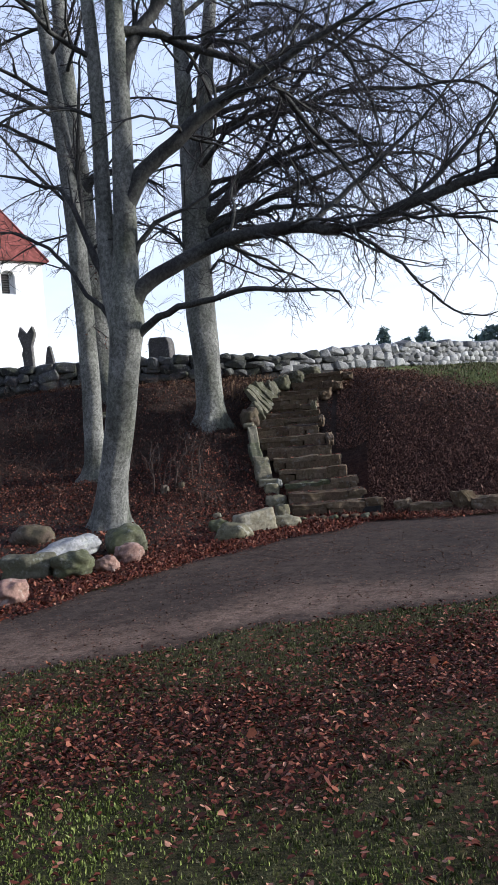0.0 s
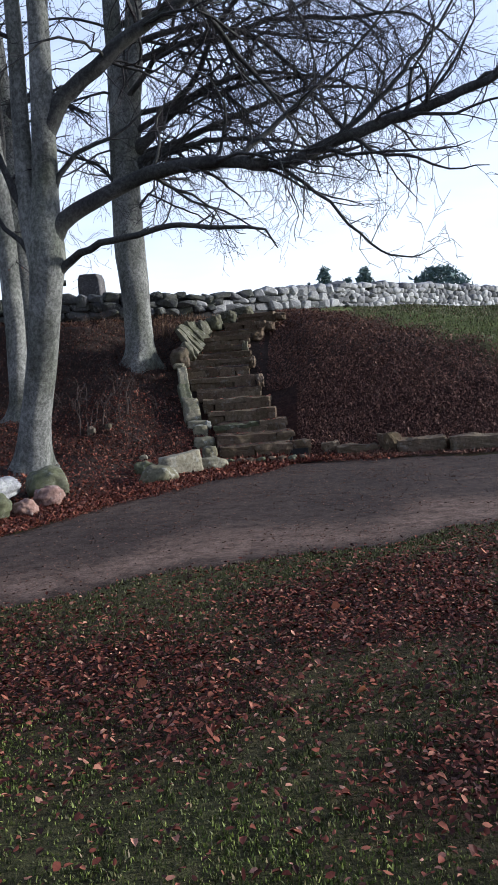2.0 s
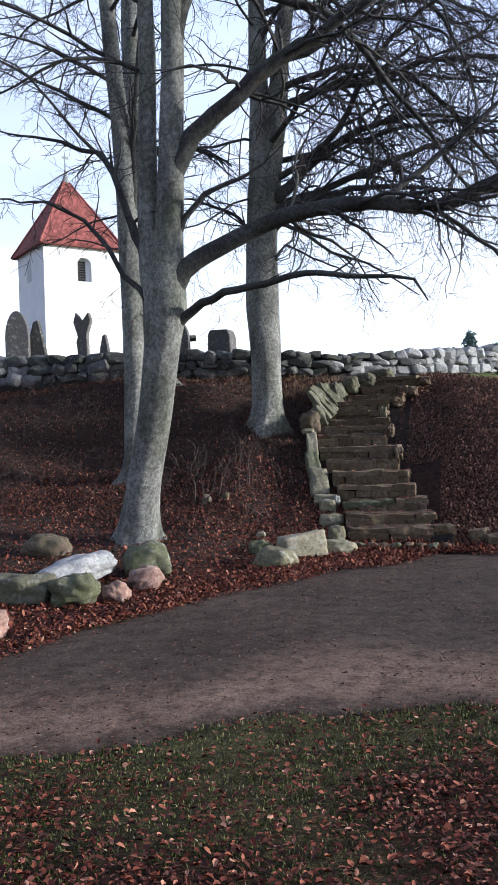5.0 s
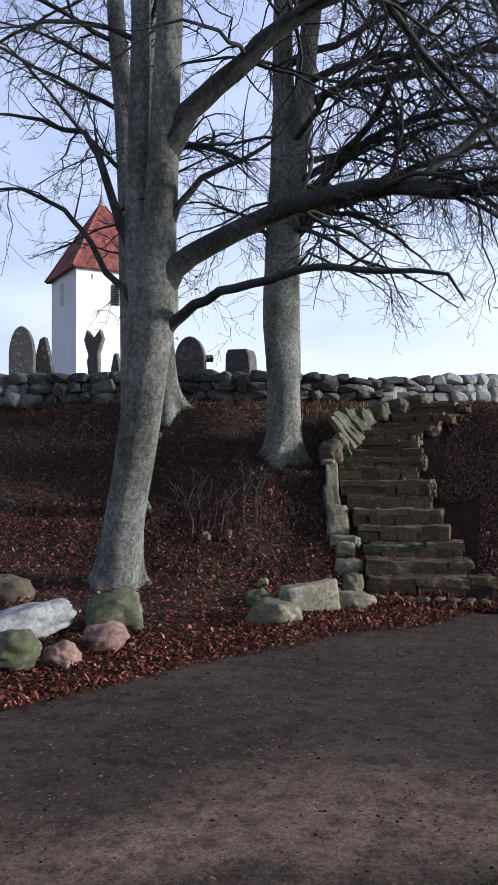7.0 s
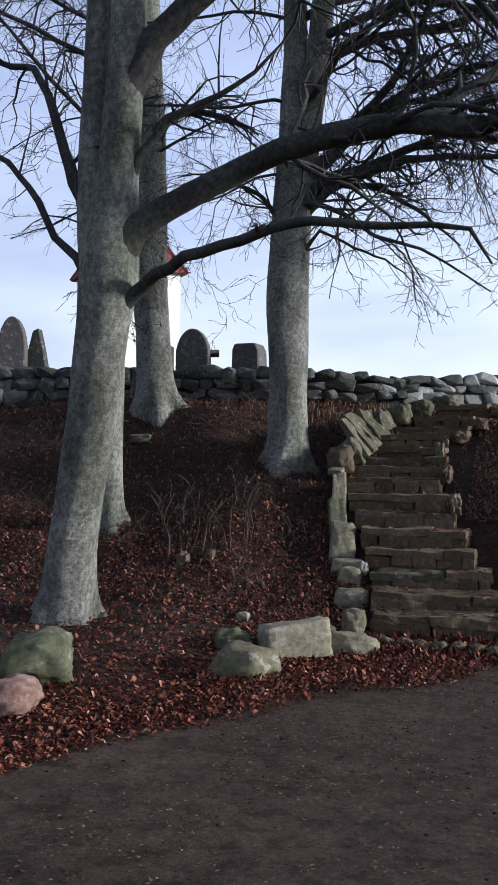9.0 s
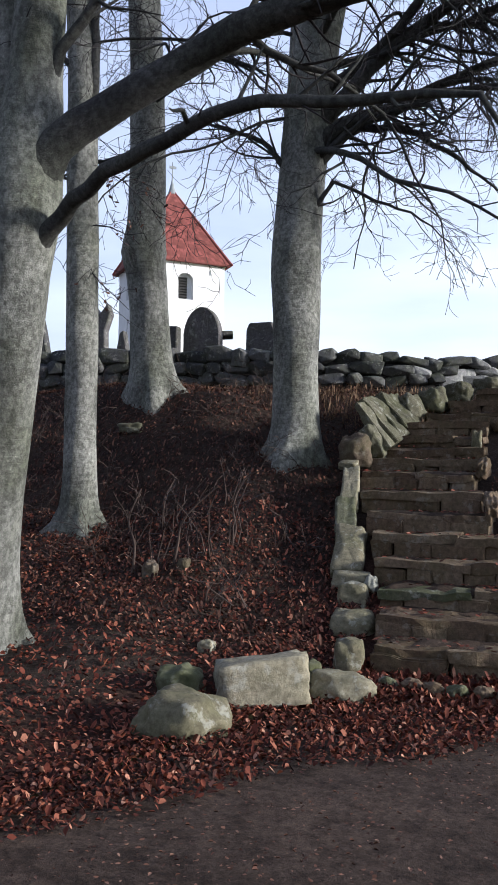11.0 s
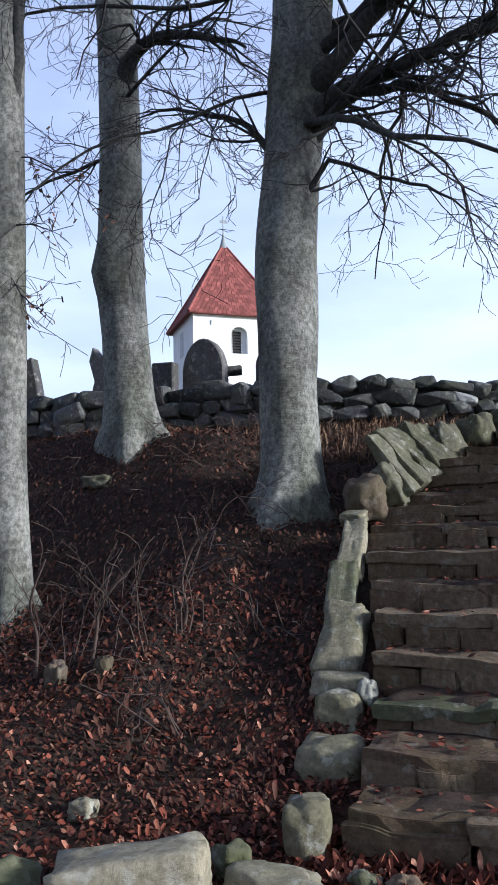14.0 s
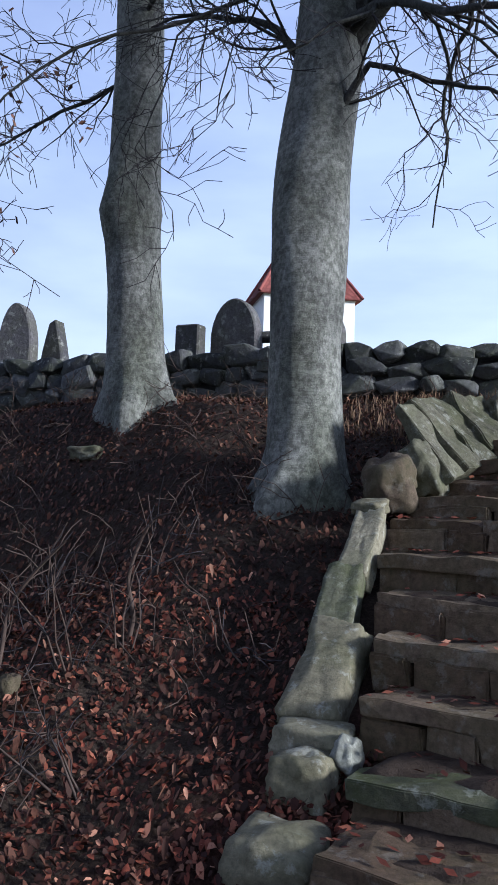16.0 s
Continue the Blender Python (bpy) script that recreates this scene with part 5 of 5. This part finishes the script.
def fringe(x, y):
    d = y - np.interp(x, FRINGE_X, FRINGE_Y) + 0.12 * np.sin(3.1 * x + 2 * y) + 0.08 * np.sin(9.0 * x - 6 * y)
    return smooth(-0.3, 0.35, d) * (y < far_edge(x) + 0.15)


scatter_leaves("fringe_leaves", 160000, (-5, 3, 4.5, 14), (0.02, 0.045), LEAF, "red-brown leaves drifted over the edge of the path", 31, fringe, steep=0.4)
rng = np.random.default_rng(41)
bits = []
for k, (y, z, xl, xr) in enumerate(STEPS):
    many = 70 if k < 8 else 35
    px = xl + (xr - xl) * rng.random(many) ** rng.choice([0.6, 1.6])
    py = y + 0.32 - 0.3 * rng.random(many) ** 2
    for x, yy in zip(px, py):
        a, s_ = rng.uniform(0, 2 * np.pi), rng.uniform(0.016, 0.034)
        d, e = np.array([math.cos(a), math.sin(a), rng.normal(0, 0.2)]) * s_, np.array([-math.sin(a), math.cos(a), rng.normal(0, 0.3)]) * s_ * 0.5
        c = np.array([x, yy, z + 0.018])
        bits += [c - d, c - e, c + d, c + e]
tagged(new("step_leaves", raw_mesh("step_leaves", bits, np.arange(len(bits)).reshape(-1, 4), LEAF)), label="withered leaves lying on the stone steps", category="leaves", kind="stuff")
scatter_leaves("path_debris", 42000, (-4, 6, 4, 13.5), (0.006, 0.028), LEAF_DRY, "bits of leaf and twig trodden into the path", 33, lambda x, y: (y > near_edge(x)) * (y < far_edge(x)) * (0.35 + 0.65 * (np.sin(2.2 * x + y) * np.sin(1.7 * y - 0.6 * x) > 0)), steep=0.1)
scatter_grass("lawn_grass", 330000, (-1.9, 4.8, 1.4, 7.8), (0.012, 0.036), GRASS, "short damp winter lawn grass", 7, lambda x, y: np.where(y < near_edge(x) + 0.1, 1.0 - 0.5 * zones(x, y)[0], 0) * (0.45 + 0.55 * (np.sin(2.1 * x + 1) * np.sin(1.7 * y) > -0.3)), 0.7)
scatter_grass("fresh_grass", 110000, (-0.9, 3.0, 1.6, 4.6), (0.012, 0.034), FRESH, "brighter fresh grass tufts in the lawn", 21, lambda x, y: smooth(3.9, 2.6, y + 0.35 * np.sin(2.3 * x) + 1.0 * (x - 0.7)) * (0.3 + 0.7 * (np.sin(3.3 * x + 2) * np.sin(2.9 * y + x) > -0.2)), 0.7)
scatter_grass("bank_grass", 60000, (2.5, 9, 14, 24), (0.03, 0.09), GRASS, "green grass on the upper bank", 8, lambda x, y: zones(x, y)[1], 0.6)
scatter_grass("wall_grass", 9000, (-6, 0.2, 17.9, 19.6), (0.05, 0.2), STRAW, "tufts of withered grass below the wall", 9, lambda x, y: smooth(-3.5, -1, x) * 0.9 + 0.1, 1.0)

# saplings and brambles on the bank
rng = np.random.default_rng(17)
for k, (x, y, h_, ln) in enumerate([(-2.0, 14.6, 0.9, 0.3), (-1.35, 14.1, 0.75, 0.25), (-1.9, 14.9, 1.0, 0.5), (-2.5, 14.4, 0.7, 0.3), (-1.7, 13.9, 0.6, 0.3), (-2.9, 15.3, 0.8, 0.4), (-1.25, 15.2, 0.6, 0.2), (-2.3, 15.6, 0.8, 0.3)]):
    z = h1(x, y)
    root = thing("sapling", "thin bare sapling growing from the leafy bank", "shrub", (x, y, z), group="saplings on the bank")
    items = [[], [], [], []]
    for j in range(3):
        grow(rng, items, np.zeros(3) + np.array([0.03 * j, 0.02 * j, -0.03]), np.array([rng.normal(0, 0.35), rng.normal(0, 0.3), 1.0]), h_ * rng.uniform(0.6, 1.1), 0.008, 1, 0.4, 0.6, 2)
    for it in items[1]:
        part("stem", raw_mesh("stem", *tube(*it), SAPLING, True), root)
    for it in items[2]:
        part("twig", raw_mesh("twig", *tube(*it), TWIG, True), root)
for base, line, label in (
    ((-1.93, 15.0, 0.9), [(0, 0, -0.05), (0.05, 0, 0.16), (0.03, -0.03, 0.36), (0.1, -0.03, 0.56), (0.22, -0.05, 0.7), (0.38, -0.06, 0.74)], "slender arching bare sapling on the leafy bank"),
    ((-2.25, 14.36, 0.68), [(0, 0, -0.05), (0.06, 0, 0.24), (0.1, 0, 0.44), (0.24, 0.02, 0.62), (0.46, 0.03, 0.8)], "pale crooked bare sapling beside the bank stones"),
    ((-2.6, 14.2, 0.6), [(0, 0, -0.05), (0.03, 0, 0.3), (-0.04, 0, 0.55), (0.08, 0.02, 0.85)], "thin upright bare sapling on the bank"),
):
    root = thing("sapling", label, "shrub", base, group="tall saplings on the bank")
    p, r = spline(line, list(np.linspace(0.015, 0.006, len(line))), 0.05)
    part("stem", raw_mesh("stem", *tube(p, r, 6), SAPLING, True), root)
    items = [[], [], [], []]
    limb_twigs(rng, items, p, r * 0.8, 0.25, 10, 0.3, 0.3, 3)
    for it in items[1]:
        part("twig", raw_mesh("twig", *tube(*it), SAPLING, True), root)
brambles = [[], [], [], []]
for k in range(360):
    x, y = rng.uniform(-7.5, -1.3), rng.uniform(14.2, 18.8)
    grow(rng, brambles, np.array([x, y, h1(x, y) - 0.02]), np.array([rng.normal(0, 0.7), rng.normal(0, 0.5), 0.8]), rng.uniform(0.3, 0.8), 0.005, 2, 1.6, 0.6, 3, 0.5)
v, f = join_tubes(brambles[2] + brambles[3])
tagged(new("brambles", raw_mesh("brambles", v, f, SAPLING, True)), label="tangle of thin dark bramble stems on the bank", category="shrub", kind="stuff")

# a thin low branch that keeps its withered leaves
sprig = thing("sprig", "thin low branch with withered brown leaves kept on", "branch", (-3.78, 15.15, 3.85))
sp = [[], [], [], []]
rng = np.random.default_rng(9)
for o, d, ln in (((0, 0, 0), (0.9, -0.5, -0.05), 0.8), ((0, 0, 0.55), (0.9, -0.4, 0.1), 0.8), ((-0.1, 0.1, 1.25), (0.9, -0.5, 0.1), 1.2)):
    grow(rng, sp, np.array(o, float), np.array(d, float), ln, 0.009, 1, 0.3, 0.6, 3, 1.5)
for it in sp[1]:
    part("stem", raw_mesh("stem", *tube(*it), TWIG, True), sprig)
v, f = join_tubes(sp[2] + sp[3])
part("twig_tangle", raw_mesh("twig_tangle", v, f, TWIG, True), sprig, kind="stuff")
tips = np.concatenate([it[0][1:] for it in sp[2]])
tips = tips[rng.random(len(tips)) < 0.8]
c = np.repeat(tips, 4, 0).reshape(-1, 4, 3) + rng.normal(0, 0.012, (len(tips), 1, 3))
q = rng.normal(0, 1, (len(tips), 2, 3))
q /= np.linalg.norm(q, axis=2, keepdims=True)
v = (c + np.stack([q[:, 0] * 0.034, q[:, 1] * 0.02, -q[:, 0] * 0.034, -q[:, 1] * 0.02], 1)).reshape(-1, 3)
part("foliage", raw_mesh("foliage", v, np.arange(len(v)).reshape(-1, 4), LEAF_DRY), sprig, "withered brown leaves", kind="stuff")

# far background
def evergreen(place, w, h_, seed, label, cone=False):
    rng = np.random.default_rng(seed)
    root = thing("bush" if not cone else "spruce_tree", label, "tree", place)
    part("trunk", raw_mesh("trunk", *tube([(0, 0, -0.4), (0, 0, h_ * 0.5), (0, 0, h_ * 0.9)], [0.12, 0.08, 0.02], 6), TWIG, True), root)
    n = 1500 if cone else 2600
    th, u = rng.uniform(0, 2 * np.pi, n), rng.random(n)
    zz = h_ * u
    prof = (1 - u) * 0.9 + 0.08 if cone else np.sqrt(np.clip(1 - (2 * u - 0.75) ** 2 / 1.6, 0.02, 1))
    lump = 1 + 0.22 * np.sin(3 * th + 5 * u) + 0.15 * np.sin(7 * th - 9 * u)
    r = w / 2 * prof * lump * rng.uniform(0.55, 1.0, n) ** 0.5
    c = np.stack([r * np.cos(th), r * np.sin(th), zz], -1)
    s = rng.uniform(0.5, 1.2, n)[:, None, None] * w * 0.045
    tri = rng.normal(0, 1, (n, 3, 3)) * s
    v = (c[:, None] + tri).reshape(-1, 3)
    f = np.arange(n * 3).reshape(-1, 3)
    part("crown", raw_mesh("crown", v, f, PINE), root, "dark evergreen foliage")


evergreen((10.0, 60, 3.4), 4.0, 4.1, 1, "broad dark evergreen bush beyond the wall")
evergreen((2.0, 60, 3.5), 3.0, 4.6, 2, "ragged young spruce beyond the wall", True)
evergreen((3.6, 62, 3.5), 3.0, 3.9, 3, "ragged young spruce beyond the wall", True)
evergreen((5.9, 61, 3.5), 1.8, 3.5, 4, "ragged young spruce beyond the wall", True)
evergreen((4.8, 60, 3.5), 3.2, 4.4, 7, "ragged young spruce beyond the wall", True)
evergreen((0.9, 60, 3.5), 1.2, 3.7, 5, "ragged young spruce beyond the wall", True)
house = thing("house", "distant whitewashed house with a red tiled roof and white gable wall", "house", (21.1, 79, 3.4))


def gable_block(x0, x1, y0, y1, low, eaves, ridge):
    """A block along x with a gabled top."""
    bm = bmesh.new()
    mid = (y0 + y1) / 2
    ends = [[bm.verts.new((x, y, z)) for y, z in ((y0, low), (y1, low), (y1, eaves), (mid, ridge), (y0, eaves))] for x in (x0, x1)]
    bm.faces.new(ends[0][::-1])
    bm.faces.new(ends[1])
    for k in range(5):
        bm.faces.new((ends[0][k], ends[0][(k + 1) % 5], ends[1][(k + 1) % 5], ends[1][k]))
    bmesh.ops.recalc_face_normals(bm, faces=bm.faces[:])
    return bm


part("wall", bm_mesh("wall", gable_block(-1.95, 0, 0.1, 4.0, 0, 4.3, 5.5), PLASTER, False), house)
part("gable_wall", bm_mesh("gable_wall", gable_block(0, 0.42, -0.2, 4.3, 0, 4.3, 5.9), PLASTER, False), house)
part("wing_wall", bm_mesh("wing_wall", gable_block(0.42, 5.0, 0.1, 4.0, 0, 4.0, 5.2), PLASTER, False), house)
part("roof", bm_mesh("roof", gable_block(-2.1, -0.01, -0.15, 4.25, 4.28, 4.4, 5.75), TILE, False), house)
part("wing_roof", bm_mesh("wing_roof", gable_block(0.43, 5.2, -0.15, 4.25, 3.98, 4.1, 5.45), TILE, False), house)

# wall stones last
rng = np.random.default_rng(8)
LIGHTS = [fieldstone_mesh("stone", WALL_STONE, 200 + k) for k in range(10)]
SHADED_STONES = [fieldstone_mesh("stone", WALL_STONE_SHADED, 240 + k) for k in range(8)]
far_v, far_f, far_n = [], [], 0
unit = []
for me in LIGHTS:
    a = np.empty(len(me.vertices) * 3)
    me.vertices.foreach_get("co", a)
    unit.append((a.reshape(-1, 3), np.array([p.vertices[:] for p in me.polygons])))
count = 0
for course in range(5):
    s = rng.uniform(0, 0.3) + (19.6 if course > 2 else 0)
    while s < wl[-1] - 0.4:
        w = rng.uniform(0.22, 0.52) if s < 19 else rng.uniform(0.18, 0.4)
        x, y, a, lo_z, hi_z = wall_at(s + w / 2)
        ch = (hi_z - lo_z + 0.04) / (3 if x < 2 else 5)
        hgt = ch * rng.uniform(0.95, 1.5)
        z = lo_z + ch * (course + 0.5) + rng.uniform(-0.03, 0.03)
        nx_, ny_ = -math.sin(radians(a)), math.cos(radians(a))
        off = 0.02 + rng.uniform(-0.04, 0.04)
        m = pose(x + nx_ * off, y + ny_ * off, z, rng.uniform(-10, 10), rng.uniform(-17, 17), a + rng.uniform(-14, 14)) @ Matrix.Diagonal((w * 0.64, 0.22, hgt * 0.62, 1))
        near = -8.5 < x < 2.5 and (x > -7.5 or course > 1)
        if near and count < 290:
            # The left stretch, dim under the trees, gets the shade-coloured stones.
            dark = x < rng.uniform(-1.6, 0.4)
            ob = part("stone", (SHADED_STONES if dark else LIGHTS)[rng.integers(8)], wall)
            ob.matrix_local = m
            count += 1
        else:
            uv, uf = unit[rng.integers(10)]
            mm = np.array(m)
            far_v.append(uv @ mm[:3, :3].T + mm[:3, 3])
            far_f.append(uf + far_n)
            far_n += len(uv)
        s += w * 0.98
WALL_FAR = stone_material("far_wall_stone", (0.3, 0.3, 0.3), (0.3, 0.3, 0.3), (0.3, 0.3, 0.3), 0.0, 0.6)
nt_ = WALL_FAR.node_tree
far_col = ramp(nt_, island_random(nt_), [(0.0, (0.12, 0.12, 0.122)), (0.5, (0.27, 0.27, 0.268)), (1.0, (0.44, 0.44, 0.43))])
nt_.links.new(mix(nt_, 0.7, far_col, ramp(nt_, tex_noise(nt_, geo_pos(nt_), 14, 5), [(0.3, (0.5, 0.5, 0.5)), (0.7, (1.3, 1.3, 1.3))]), "MULTIPLY"), nt_.nodes["Principled BSDF"].inputs["Base Color"])
part("stones", raw_mesh("stones", np.concatenate(far_v), np.concatenate(far_f), WALL_FAR, True), wall, "pale sunlit fieldstones", kind="stuff")
